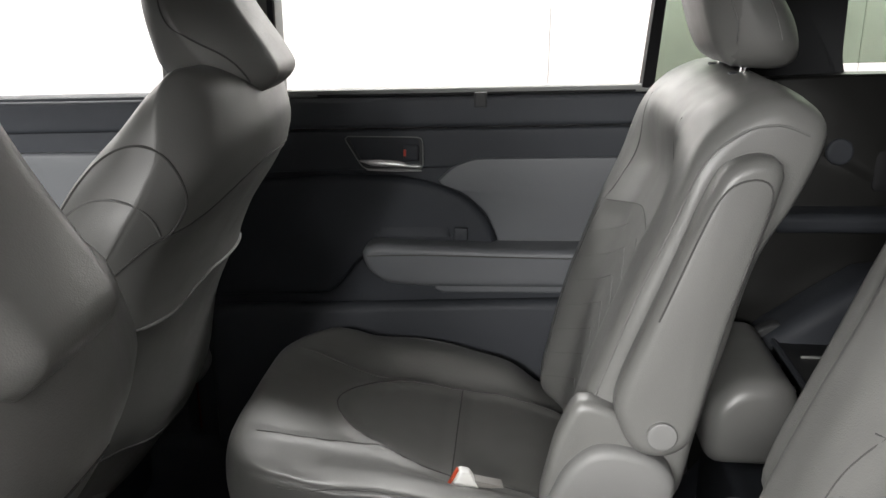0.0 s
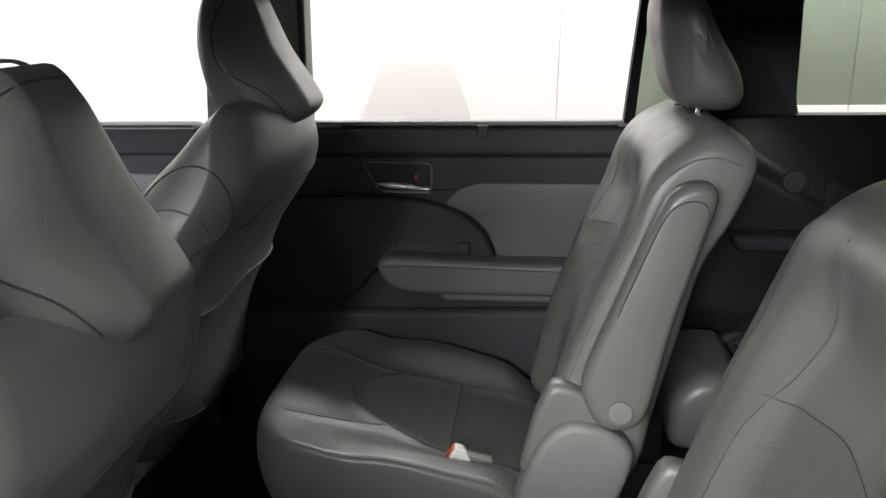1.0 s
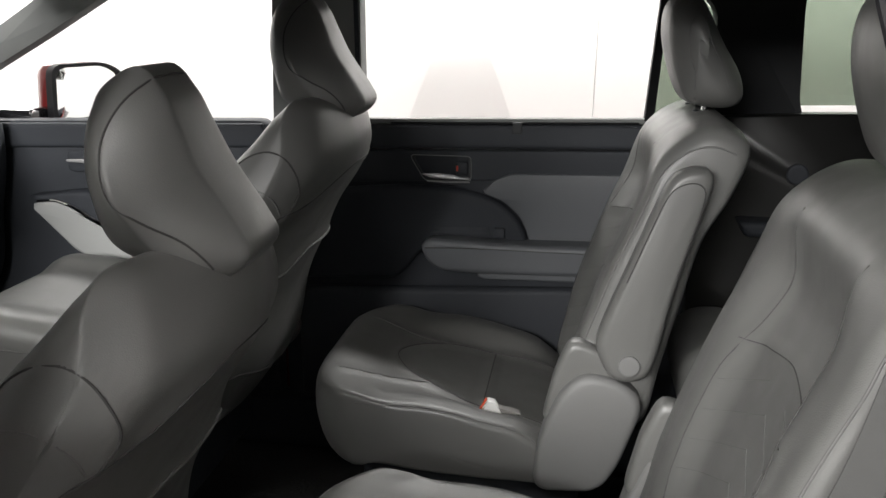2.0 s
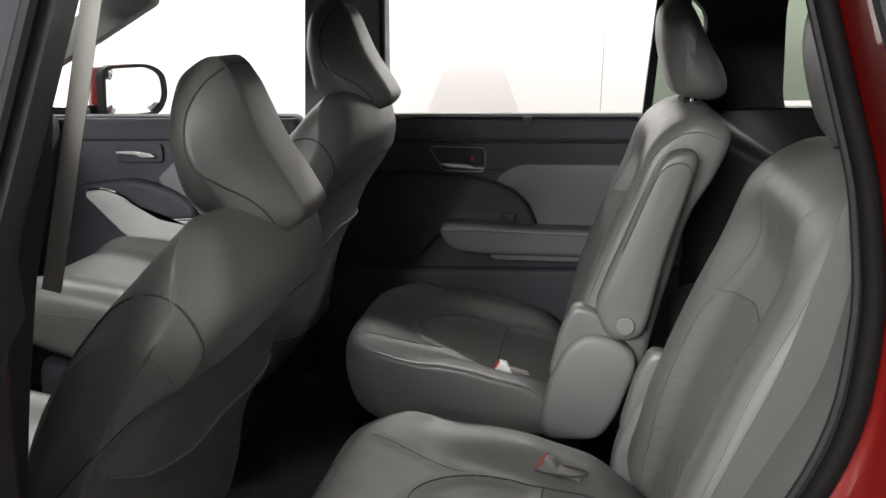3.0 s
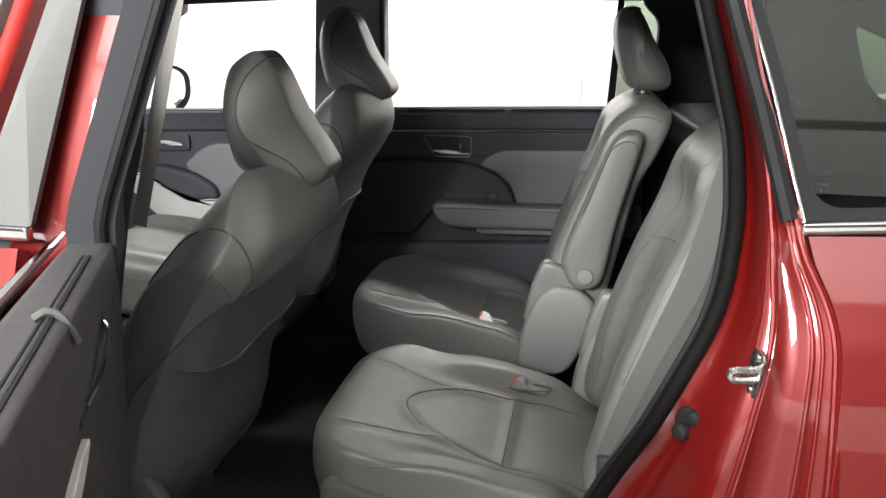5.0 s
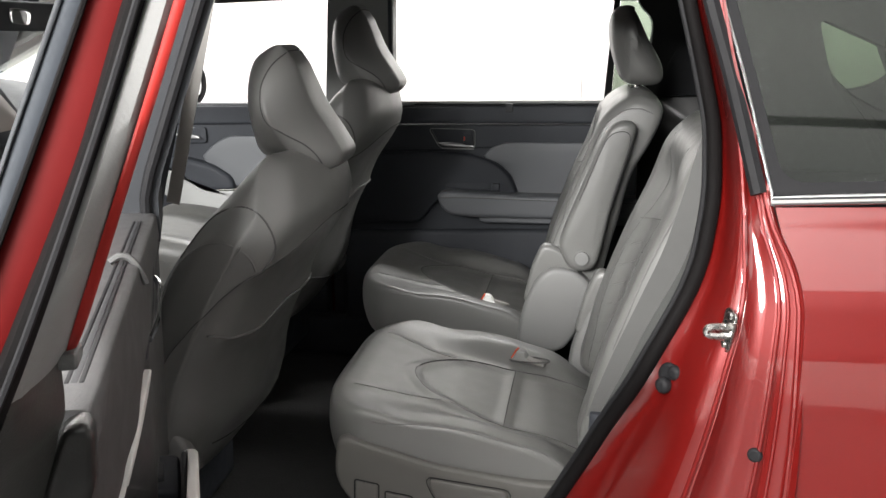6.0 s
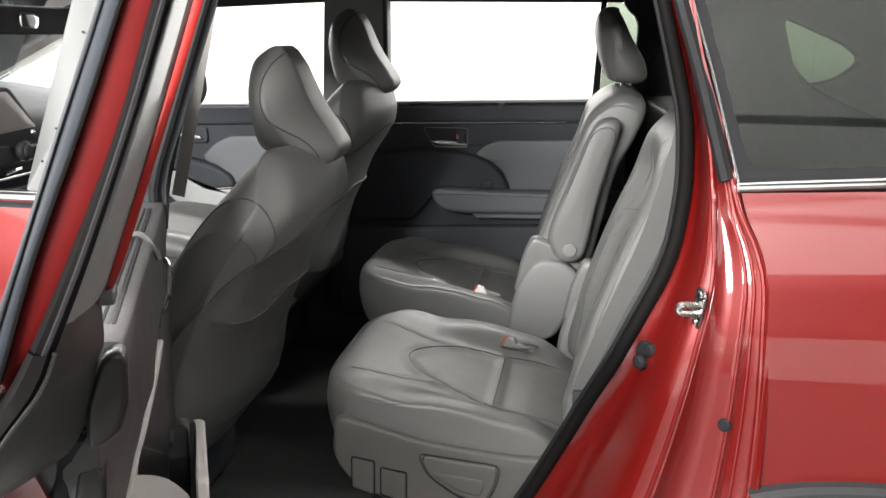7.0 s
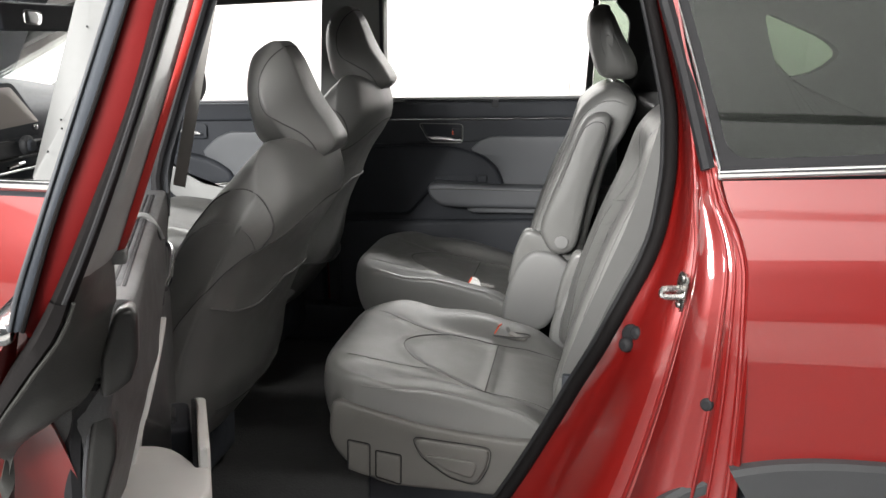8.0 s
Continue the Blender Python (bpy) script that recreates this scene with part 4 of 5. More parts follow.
def buckle(s, x, v, z, turn, label, mat):
    b = thing("seat_belt_buckle", (x, s * (0.417 + v), z), label, "seat belt buckle", "seat belt buckles")
    m = pose(x, s * (0.417 + v), z, 0, 0, turn)
    link_mesh("housing", *moved(loft(rounded([(-0.020, -0.004), (0.026, -0.004), (0.012, 0.022), (-0.004, 0.026)], 0.005), -0.011, 0.011, 0.004, mid=1, k=3), m), mat, b)
    half = 0.009 if s < 0 else 0.004
    link_mesh("release_button", *moved(loft(rounded([(-0.0215, 0.000), (-0.0185, -0.001), (-0.0045, 0.0255), (-0.0075, 0.0275)], 0.0015), -half, half, 0.001, mid=1), m), BUTTON_RED, b, "red release button")
    link_mesh("strap", *moved(loft(rounded([(0.010, 0.0), (0.060, -0.004), (0.060, -0.001), (0.012, 0.012)], 0.001), -0.010, 0.010, 0.001, mid=1), m), BELT_WEB, b)
    if s < 0:
        ring = [(0.018 + 0.052 * math.cos(a), 0.019 * math.sin(a), 0.004 + 0.004 * math.cos(a)) for a in np.linspace(0, 2 * math.pi, 33)[:-1]]
        link_mesh("recess_rim", *moved(tube_mesh(ring, 0.0018, 6, True), m), CREASE_SHADE, b, "oval recess in the cushion")
    return b


buckle(1, 0.048, -0.200, 0.756, 10, "grey seat belt buckle with a red edge lying on the cushion", GREY_LIT)
buckle(-1, 0.172, -0.194, 0.758, -15, "grey seat belt buckle with red button in the cushion slot", PLASTIC_GREY)

# ---- far rear door, inside ----
def far_door():
    d = thing("rear_door", (0.1, 0.78, 0.45), "closed far rear door with charcoal and grey trim, window lowered", "car door", "car doors")
    link_mesh("trim_panel", *plate([(-0.530, 0.373), (-0.552, 1.161), (0.512, 1.205), (0.535, 0.453)], 0.752, 0.81, 0.006, 0.03), TRIM_BLACK, d, "black moulded door panel")
    link_mesh("upper_trim", *loft(even(rounded([(-0.552, 1.173), (-0.554, 1.231), (0.490, 1.269), (0.492, 1.212)], 0.008), 60, True), 0.738, 0.80, 0.010, mid=2), TRIM_DARK, d, "charcoal upper door trim")
    link_mesh("middle_trim", *loft(even(rounded([(-0.550, 1.086), (-0.552, 1.169), (0.492, 1.208), (0.494, 1.143)], 0.006), 60, True), 0.744, 0.80, 0.006, mid=2), TRIM_DARK, d)
    link_mesh("belt_strip", *plate([(-0.338, 1.2395), (0.438, 1.2685), (0.438, 1.2825), (-0.338, 1.2535)], 0.748, 0.775, 0.004, 0.004), PILLAR_TRIM, d, "grey window belt strip")
    link_mesh("shade_slot", *plate([(-0.263, 1.2440), (0.328, 1.2660), (0.328, 1.2700), (-0.263, 1.2480)], 0.7455, 0.76, 0.001, 0.001), RUBBER, d)
    link_mesh("shade_hook", *moved(plate([(-0.012, -0.014), (0.012, -0.014), (0.012, 0.014), (-0.012, 0.014)], -0.004, 0.004, 0.002, 0.003), pose(0.045, 0.740, 1.246)), TRIM_SLATE, d)
    insert = even(rounded([(-0.037, 1.088), (-0.004, 1.120), (0.035, 1.136), (0.494, 1.152), (0.499, 0.986), (0.090, 0.955), (0.081, 0.985), (0.061, 1.031), (0.018, 1.069)], 0.012), 120, True)
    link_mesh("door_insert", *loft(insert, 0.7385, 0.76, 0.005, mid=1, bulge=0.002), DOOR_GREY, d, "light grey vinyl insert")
    pod = even(rounded([(-0.505, 1.072), (-0.227, 1.099), (-0.100, 1.098), (-0.037, 1.086), (0.016, 1.066), (0.059, 1.028), (0.082, 0.978), (0.084, 0.954), (-0.179, 0.940), (-0.241, 0.858), (-0.499, 0.844)], 0.025), 120, True)
    link_mesh("pull_pod", *loft(pod, 0.724, 0.76, 0.016, mid=1, k=4, bulge=0.004), TRIM_BLACK, d, "black rounded pull pod")
    arm = even(rounded([(-0.174, 0.965), (-0.159, 0.926), (-0.128, 0.903), (-0.054, 0.899), (0.509, 0.916), (0.507, 0.988), (0.100, 0.977), (-0.152, 0.981)], 0.02), 120, True)
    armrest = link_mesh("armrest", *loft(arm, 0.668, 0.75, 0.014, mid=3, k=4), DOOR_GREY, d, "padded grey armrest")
    link_mesh("piping", *tube_mesh(spline([(-0.160, 0.667, 0.959), (-0.044, 0.6665, 0.964), (0.205, 0.6665, 0.966), (0.459, 0.6665, 0.971)], 30, False), 0.0013, 5), CREASE_SHADE, armrest)
    link_mesh("lower_strip", *loft(even(rounded([(-0.044, 0.899), (-0.029, 0.878), (0.510, 0.894), (0.509, 0.916)], 0.006), 60, True), 0.700, 0.75, 0.006, mid=1), DOOR_GREY, d)
    link_mesh("switch_panel", *moved(plate([(-0.075, -0.013), (0.075, -0.013), (0.068, 0.011), (-0.06, 0.013)], -0.003, 0.004, 0.002, 0.008), pose(-0.080, 0.722, 0.996, -20)), TRIM_BLACK, armrest, "gloss black switch panel")
    link_mesh("window_switch", *box(0.000, 0.027, 0.708, 0.722, 0.982, 1.007, 0.004), TRIM_DARK, armrest)
    # door handle in its cup
    cup = even(rounded([(-0.214, 1.172), (-0.062, 1.174), (-0.061, 1.112), (-0.176, 1.110)], 0.012), 60, True)
    c = cup.mean(0)
    cup_in = c + (cup - c) * 0.90
    v1, f1 = plate_hole(cup, cup_in, 0.739, 0.7445)
    bezel = link_mesh("handle_bezel", v1, f1, TRIM_SLATE, d, "dark bezel round the door handle")
    link_mesh("handle_cup", *loft(cup_in, 0.7425, 0.7438, 0.0005, mid=1, k=1), TRIM_BLACK, bezel)
    link_mesh("door_handle", *loft(even(rounded([(-0.187, 1.129), (-0.143, 1.132), (-0.100, 1.129), (-0.090, 1.124), (-0.063, 1.125), (-0.062, 1.117), (-0.100, 1.117), (-0.158, 1.118)], 0.006), 50, True), 0.722, 0.738, 0.0075, mid=1, k=5), LEVER, bezel, "chrome pull lever")
    link_mesh("bezel_rim", *tube_mesh([(x, 0.7388, z) for x, z in cup], 0.0012, 5, True), PILLAR_TRIM, bezel, "thin bright rim")
    link_mesh("lower_lip", *tube_mesh(spline([(-0.168, 0.730, 1.1105), (-0.120, 0.729, 1.1100), (-0.063, 0.730, 1.1115)], 12, False), 0.0014, 6), LEVER, bezel)
    link_mesh("lock_knob", *box(-0.099, -0.069, 0.732, 0.741, 1.129, 1.160, 0.005), TRIM_BLACK, bezel)
    link_mesh("lock_mark", *box(-0.098, -0.093, 0.7305, 0.733, 1.138, 1.151, 0.001), RED_PLASTIC, bezel, "red unlocked mark")
    link_mesh("lower_panel", *loft(even(rounded([(-0.487, 0.408), (-0.499, 0.823), (0.502, 0.879), (0.514, 0.482)], 0.04), 80, True), 0.722, 0.76, 0.02, mid=1), TRIM_DARK, d)
    return d


def far_front_door():
    d = thing("front_door", (-0.9, 0.78, 0.45), "closed far front door with charcoal trim, window lowered", "car door", "car doors")
    link_mesh("trim_panel", *plate([(-1.856, 0.274), (-1.879, 1.190), (-0.576, 1.240), (-0.551, 0.372)], 0.75, 0.81, 0.010, 0.03), TRIM_BLACK, d, "black moulded door panel")
    link_mesh("upper_trim", *loft(even(rounded([(-1.816, 1.119), (-1.818, 1.186), (-0.576, 1.232), (-0.574, 1.172)], 0.008), 60, True), 0.738, 0.80, 0.010, mid=2), TRIM_BLACK, d)
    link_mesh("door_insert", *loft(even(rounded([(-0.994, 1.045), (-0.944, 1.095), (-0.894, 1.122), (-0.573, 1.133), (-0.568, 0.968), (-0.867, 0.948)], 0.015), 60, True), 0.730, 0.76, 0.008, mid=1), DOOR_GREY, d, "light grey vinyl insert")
    link_mesh("pull_pod", *loft(even(rounded([(-1.222, 1.023), (-1.062, 1.047), (-0.948, 1.025), (-0.879, 0.985), (-0.867, 0.942), (-0.979, 0.932), (-1.106, 0.985)], 0.02), 60, True), 0.708, 0.76, 0.016, mid=1), TRIM_BLACK, d)
    arm = even(rounded([(-1.199, 1.005), (-1.135, 1.018), (-1.083, 1.003), (-0.967, 0.938), (-0.561, 0.958), (-0.559, 0.889), (-1.040, 0.868), (-1.086, 0.893)], 0.012), 100, True)
    armrest = link_mesh("armrest", *loft(arm, 0.690, 0.75, 0.010, mid=2), ARM_LIT, d, "padded grey armrest")
    link_mesh("chrome_strip", *tube_mesh(spline([(-1.177, 0.694, 1.014), (-1.131, 0.694, 1.018), (-1.073, 0.694, 0.999), (-0.969, 0.694, 0.941), (-0.873, 0.694, 0.945), (-0.595, 0.694, 0.959)], 40, False), 0.0035, 6), CHROME, armrest, "chrome strip along the armrest")
    link_mesh("door_handle", *loft(even(rounded([(-1.104, 1.123), (-1.041, 1.126), (-0.996, 1.120), (-0.984, 1.110), (-1.030, 1.108), (-1.041, 1.115), (-1.104, 1.116)], 0.004), 40, True), 0.715, 0.728, 0.004, mid=1), LEVER, d, "chrome pull lever")
    link_mesh("handle_cup", *plate([(-1.109, 1.088), (-1.110, 1.143), (-0.974, 1.148), (-0.972, 1.094)], 0.7365, 0.742, 0.002, 0.015), TRIM_BLACK, d)
    return d


far_door()
far_front_door()

# grommet, handle and grille on the cargo trim
disc(0.672, 0.655, 1.180, 0.024, 0.006, 0, TRIM_DARK, "trim_cap", car, "round black trim cap")
link_mesh("cargo_vent", *plate([(0.735, 1.11), (0.735, 1.185), (0.86, 1.19), (0.86, 1.115)], 0.655, 0.67, 0.003, 0.012), RUBBER, car)
link_mesh("trim_ledge", *loft(spline([(0.55, 1.075), (0.63, 1.08), (1.5, 1.10), (1.5, 1.065), (0.65, 1.045), (0.57, 1.045)], 60), 0.60, 0.68, 0.015, mid=2), TRIM_BLACK, car)
link_mesh("wheel_hump", *loft(spline([(0.50, 0.60), (0.54, 0.83), (0.60, 0.89), (0.70, 0.962), (0.78, 0.985), (1.2, 0.99), (1.3, 0.45), (0.5, 0.45)], 60), 0.56, 0.68, 0.03, mid=3), TRIM_BLACK, car)


# third row: cushion up, back folded flat
def third_row():
    t = thing("third_row_seat", (0.7, 0.2, 0.40), "grey third row bench cushion with its back folded forward", "car seat")
    link_mesh("cushion", *loft(even(rounded([(0.420, 0.735), (0.418, 0.835), (0.46, 0.878), (0.545, 0.884), (0.575, 0.800), (0.568, 0.735)], 0.03), 70, True), 0.335, 0.62, 0.03, mid=10, k=6), LEATHER, t, "grey leather bench cushion")
    link_mesh("seat_frame", *box(0.47, 0.85, -0.5, 0.60, 0.40, 0.705, 0.02), TRIM_BLACK, t)
    panel = link_mesh("seat_back_panel", *loft(rounded([(0.572, 0.80), (1.15, 0.80), (1.15, 0.858), (0.572, 0.858)], 0.012), -0.50, 0.655, 0.012, mid=2), CAP_BLACK, t, "black back panel with thin pale strips")
    for i in range(9):
        y = 0.63 - i * 0.066
        link_mesh("rail_strip", *box(0.60 + 0.012 * (i % 2), 1.10, y - 0.0025, y + 0.0025, 0.857, 0.862, 0.001), PILLAR_TRIM, panel)
    link_mesh("panel_edge", *tube_mesh([(0.574, -0.49, 0.857), (0.574, 0.60, 0.857)], 0.006, 8), TRIM_DARK, panel)
    link_mesh("hinge_bracket", *loft(rounded([(0.540, 0.79), (0.540, 0.865), (0.575, 0.885), (0.63, 0.878), (0.62, 0.79)], 0.015), 0.585, 0.612, 0.006, mid=1), TRIM_SLATE, t, "grey hinge bracket")
    for i in range(3):
        disc(0.566, 0.50 - i * 0.09, 0.84, 0.006, 0.004, 90, STEEL, "hinge_bolt", t)
    return t


third_row()

# ---- seat belts ----
def strap(name, pts, width, along, mat, label, category):
    """A flat belt through pts, its width laid along a direction."""
    b = thing(name, pts[-1], label, category)
    p = spline(pts, 50, False)
    w = np.array(along, float) / np.linalg.norm(along) * width / 2
    V, F = strip([p - w, p - w * 0.5, p, p + w * 0.5, p + w])
    link_mesh("webbing", *thick(V, F, 0.0016), mat, b)
    return b


front_belt = strap("seat_belt", [(-0.343, -0.668, 1.58), (-0.380, -0.676, 1.40), (-0.428, -0.684, 1.172)], 0.024, (0.9, 0.1, -0.2), BELT_WEB, "beige grey front seat belt hanging by the pillar", "seat belt")
link_mesh("belt_guide", *box(-0.372, -0.318, -0.682, -0.660, 1.555, 1.60, 0.008), TRIM_DARK, front_belt, "black plastic belt guide")
rear_belt = thing("seat_belt", (0.40, -0.69, 0.9), "dark grey rear seat belt webbing running down beside the seat", "seat belt", "seat belts")
left_edge = spline([(0.500, -0.66, 1.43), (0.478, -0.675, 1.336), (0.435, -0.688, 1.161), (0.395, -0.69, 1.05), (0.355, -0.692, 0.945), (0.32, -0.70, 0.84)], 40, False)
right_edge = spline([(0.530, -0.665, 1.43), (0.520, -0.682, 1.34), (0.512, -0.693, 1.225), (0.488, -0.695, 1.08), (0.440, -0.698, 0.945), (0.385, -0.705, 0.84)], 40, False)
V, F = strip([left_edge + (right_edge - left_edge) * s for s in (0, 0.25, 0.5, 0.75, 1)])
link_mesh("webbing", *thick(V, F, 0.0018), BELT_DARK, rear_belt)
# black tube in place of the shade between webbing and trim
link_mesh("edge_gap_shade", *tube_mesh(right_edge + np.array([0.004, -0.001, 0]), 0.0035, 6), RUBBER, rear_belt, "dark gap beside the webbing")
link_mesh("anchor", *box(0.325, 0.375, -0.712, -0.696, 0.80, 0.85, 0.005), TRIM_BLACK, rear_belt, "black plastic belt anchor")

# ---- dashboard ----
dash = thing("dashboard", (-1.4, 0, 0.4), "black dashboard with a central touch screen and round dials", "dashboard")
link_mesh("dash_body", *loft(spline([(-1.85, 1.24), (-1.50, 1.27), (-1.30, 1.24), (-1.26, 1.18), (-1.28, 1.0), (-1.36, 0.75), (-1.85, 0.7)], 70), -0.74, 0.74, 0.05, mid=6), TRIM_BLACK, dash)
SM = pose(-1.205, 0, 0, 0, 0, 90)
bezel = link_mesh("screen_bezel", *moved(plate([(-0.32, 1.322), (-0.02, 1.320), (0.112, 1.19), (0.095, 1.165), (-0.32, 1.175)], -0.004, 0.02, 0.004, 0.02), SM), TRIM_BLACK, dash, "black screen surround")
link_mesh("touch_screen", *moved(plate([(-0.31, 1.312), (-0.035, 1.308), (0.085, 1.205), (-0.31, 1.192)], -0.007, -0.003, 0.001, 0.008), SM), SCREEN_REFLECT, bezel, "blank touch screen")
disc(-1.192, 0.055, 1.192, 0.008, 0.008, 90, CHROME, "dial", dash)
knob = disc(-1.195, 0.014, 1.146, 0.028, 0.012, 90, TRIM_SLATE, "dial", dash)
disc(-1.185, 0.014, 1.146, 0.019, 0.010, 90, TRIM_BLACK, "dial_face", knob)
link_mesh("shift_trim", *moved(plate([(-0.32, 1.165), (-0.01, 1.16), (0.05, 1.115), (-0.32, 1.12)], 0.0, 0.03, 0.004, 0.012), SM), TRIM_SLATE, dash)
link_mesh("vent_handle", *moved(tube_mesh(spline([(-0.07, -0.004, 1.093), (-0.04, -0.012, 1.099), (-0.01, -0.010, 1.100)], 12, False), 0.006, 8), SM), CHROME, dash)
for i in range(4):
    link_mesh("dash_strip", *box(-1.262, -1.235, -0.50, 0.45, 1.030 + i * 0.036, 1.038 + i * 0.036, 0.003), CHROME if i == 1 else TRIM_SLATE, dash)
mirror = thing("rear_view_mirror", (-1.18, 0, 1.44), "black inside rear view mirror under the roof", "mirror")
MP = pose(-1.11, -0.01, 1.493, 0, 0, 88)
link_mesh("housing", *moved(loft(rounded([(-0.185, -0.036), (0.185, -0.036), (0.185, 0.036), (-0.185, 0.036)], 0.025), -0.015, 0.015, 0.008, mid=1), MP), TRIM_BLACK, mirror)
link_mesh("mirror_glass", *moved(plate([(-0.10, -0.018), (-0.02, -0.022), (-0.015, 0.016), (-0.10, 0.020)], -0.0175, -0.0155, 0.0005, 0.02), MP), MIRROR, mirror)
link_mesh("stalk", *tube_mesh([(-1.18, 0.0, 1.48), (-1.20, 0.0, 1.56)], 0.012, 8), TRIM_BLACK, mirror)
for q in (-0.36, 0.36):
    visor = thing("sun_visor", (-1.05, q, 1.56), "black sun visor folded against the roof", "sun visor", "sun visors")
    link_mesh("board", *box(-1.14, -0.96, q - 0.2, q + 0.2, 1.555, 1.575, 0.008), TRIM_DARK, visor)
link_mesh("windscreen_header", *box(-1.02, -0.86, -0.66, 0.66, 1.575, 1.63, 0.01), PILLAR_TRIM, car)
ws, wf = strip([[(-0.99, y, 1.61), (-1.35, y, 1.46), (-1.90, y, 1.18)] for y in np.linspace(-0.66, 0.66, 12)])
pane = link_mesh("windscreen", *thick(ws, wf, 0.005), CLEAR, car, "clear windscreen")
pane.visible_shadow = False
link_mesh("bonnet", *loft(spline([(-1.88, 1.12), (-2.4, 1.10), (-2.9, 0.98), (-2.95, 0.7), (-1.88, 0.7)], 50), -0.78, 0.80, 0.08, mid=6), PAINT, car)

# ---- far door mirror ----
wing = thing("wing_mirror", (-1.2, 0.93, 1.2), "red and black far wing mirror with wet glass", "mirror")
shell = even(rounded([(-0.110, -0.076), (0.080, -0.078), (0.115, -0.03), (0.11, 0.045), (0.055, 0.074), (-0.10, 0.076)], 0.03), 60, True)
WM = pose(-1.170, 0.965, 1.272, 0, -2, 62)
link_mesh("housing", *moved(loft(shell * 1.04, 0.0, 0.10, 0.05, mid=2, k=5), WM), PAINT, wing, "red mirror shell")
c = shell.mean(0)
link_mesh("rim", *moved(plate_hole(shell * 1.045, c + (shell - c) * 0.92, -0.010, 0.02), WM), RUBBER, wing)
link_mesh("mirror_glass", *moved(loft(c + (shell - c) * 0.97, -0.004, -0.001, 0.001, mid=1, k=1), WM), MIRROR, wing, "wet mirror glass")
link_mesh("arm", *box(-1.36, -1.24, 0.80, 0.95, 1.195, 1.235, 0.012), GLOSS_BLACK, wing)

# ---- near front door, outside ----
fd = thing("front_door", (-1.0, -0.86, 0.4), "closed red front door with chrome belt, window lowered", "car door", "car doors")
rows = []
for z in np.linspace(1.180, 0.32, 26):
    y = skin_y(z)
    rows.append([(x, y + 0.02 * ((x + 0.6) / 1.0) ** 2, z) for x in np.linspace(-1.80, -0.50, 24)])
V, F = strip(rows)
link_mesh("outer_panel", *thick(V, F, -0.03), PAINT, fd, "glossy red door skin")
link_mesh("inner_panel", *box(-1.78, -0.56, -0.81, -0.74, 0.42, 1.18, 0.02), TRIM_BLACK, fd)
link_mesh("belt_chrome", *box(-1.78, -0.505, -0.870, -0.85, 1.182, 1.203, 0.004), CHROME, fd, "chrome belt moulding")
garnish = near_pane("pillar_garnish", [(-0.618, 1.204), (-0.50, 1.204), (-0.43, 1.60), (-0.541, 1.60)], GARNISH_REFLECT, -0.865, 0.012, fd, 0.006, "wet grey pillar garnish")
for gx, gz in ((-0.53, 1.47), (-0.565, 1.31), (-0.562, 1.295), (-0.585, 1.255)):
    link_mesh("droplet", *moved(loft(spline([(0.0018 * math.cos(a), 0.0022 * math.sin(a)) for a in np.linspace(0, 6.28, 9)[:-1]], 12), -0.0015, 0.0015, 0.001, mid=1, k=2), pose(gx, -0.8655 + float(lean_in(gz)), gz)), RUBBER, garnish)
near_pane("window_frame", [(-1.0, 1.565), (-0.42, 1.565), (-0.42, 1.64), (-1.0, 1.64)], GLOSS_BLACK, -0.86, 0.03, fd, 0.01)
link_mesh("door_handle", *loft(spline([(-0.84, 1.025), (-0.80, 1.050), (-0.70, 1.052), (-0.655, 1.038), (-0.67, 1.018), (-0.80, 1.014)], 40), -0.945, -0.915, 0.012, mid=2, k=4), PAINT, fd, "red pull handle")
link_mesh("handle_recess", *loft(spline([(-0.81, 1.03), (-0.74, 1.068), (-0.67, 1.03), (-0.74, 0.995)], 30), -0.906, -0.896, 0.002, mid=1), PAINT, fd)
link_mesh("roof_side", *box(-1.0, 1.8, -0.74, -0.64, 1.64, 1.70, 0.02), PAINT, car)

# ---- near rear door, swung open ----
OPEN = pose(-0.395, -0.865, 0, 0, 0, -65.5)
rd = thing("rear_door", (-0.2, -1.3, 0.4), "open red rear door with slate trim, window lowered", "car door", "car doors")


def door_part(name, vf, mat, label="", parent=rd):
    return link_mesh(name, *moved(vf, OPEN), mat, parent, label)


# the shut edge: curves (u, w, z) down the trailing edge, from the outside inwards
def edge_curve(*pts):
    return spline(pts, 60, False)


C_OUT = edge_curve((0.965, 0.060, 1.62), (1.04, 0.019, 1.493), (1.08, -0.002, 1.427), (1.10, -0.024, 1.364), (1.10, -0.040, 1.321), (1.09, -0.048, 1.293))
C_BEAD = edge_curve((0.965, 0.062, 1.62), (1.04, 0.0215, 1.493), (1.08, 0.0, 1.427), (1.10, -0.0215, 1.364), (1.10, -0.038, 1.318), (1.09, -0.046, 1.292))
C_BLUE = edge_curve((0.965, 0.071, 1.62), (1.04, 0.031, 1.493), (1.08, 0.009, 1.427), (1.10, -0.015, 1.364), (1.10, -0.032, 1.314), (1.09, -0.040, 1.292))
C_RED = edge_curve((0.965, 0.087, 1.62), (1.04, 0.047, 1.493), (1.08, 0.027, 1.427), (1.10, 0.001, 1.363), (1.10, -0.022, 1.313), (1.085, -0.038, 1.284))
C_SEAL = edge_curve((0.965, 0.097, 1.62), (1.04, 0.057, 1.493), (1.08, 0.035, 1.427), (1.10, 0.012, 1.363), (1.10, -0.009, 1.312), (1.09, -0.020, 1.288))
C_GREY = edge_curve((0.965, 0.106, 1.62), (1.04, 0.066, 1.493), (1.075, 0.044, 1.426), (1.07, 0.019, 1.356), (1.047, 0.009, 1.326))
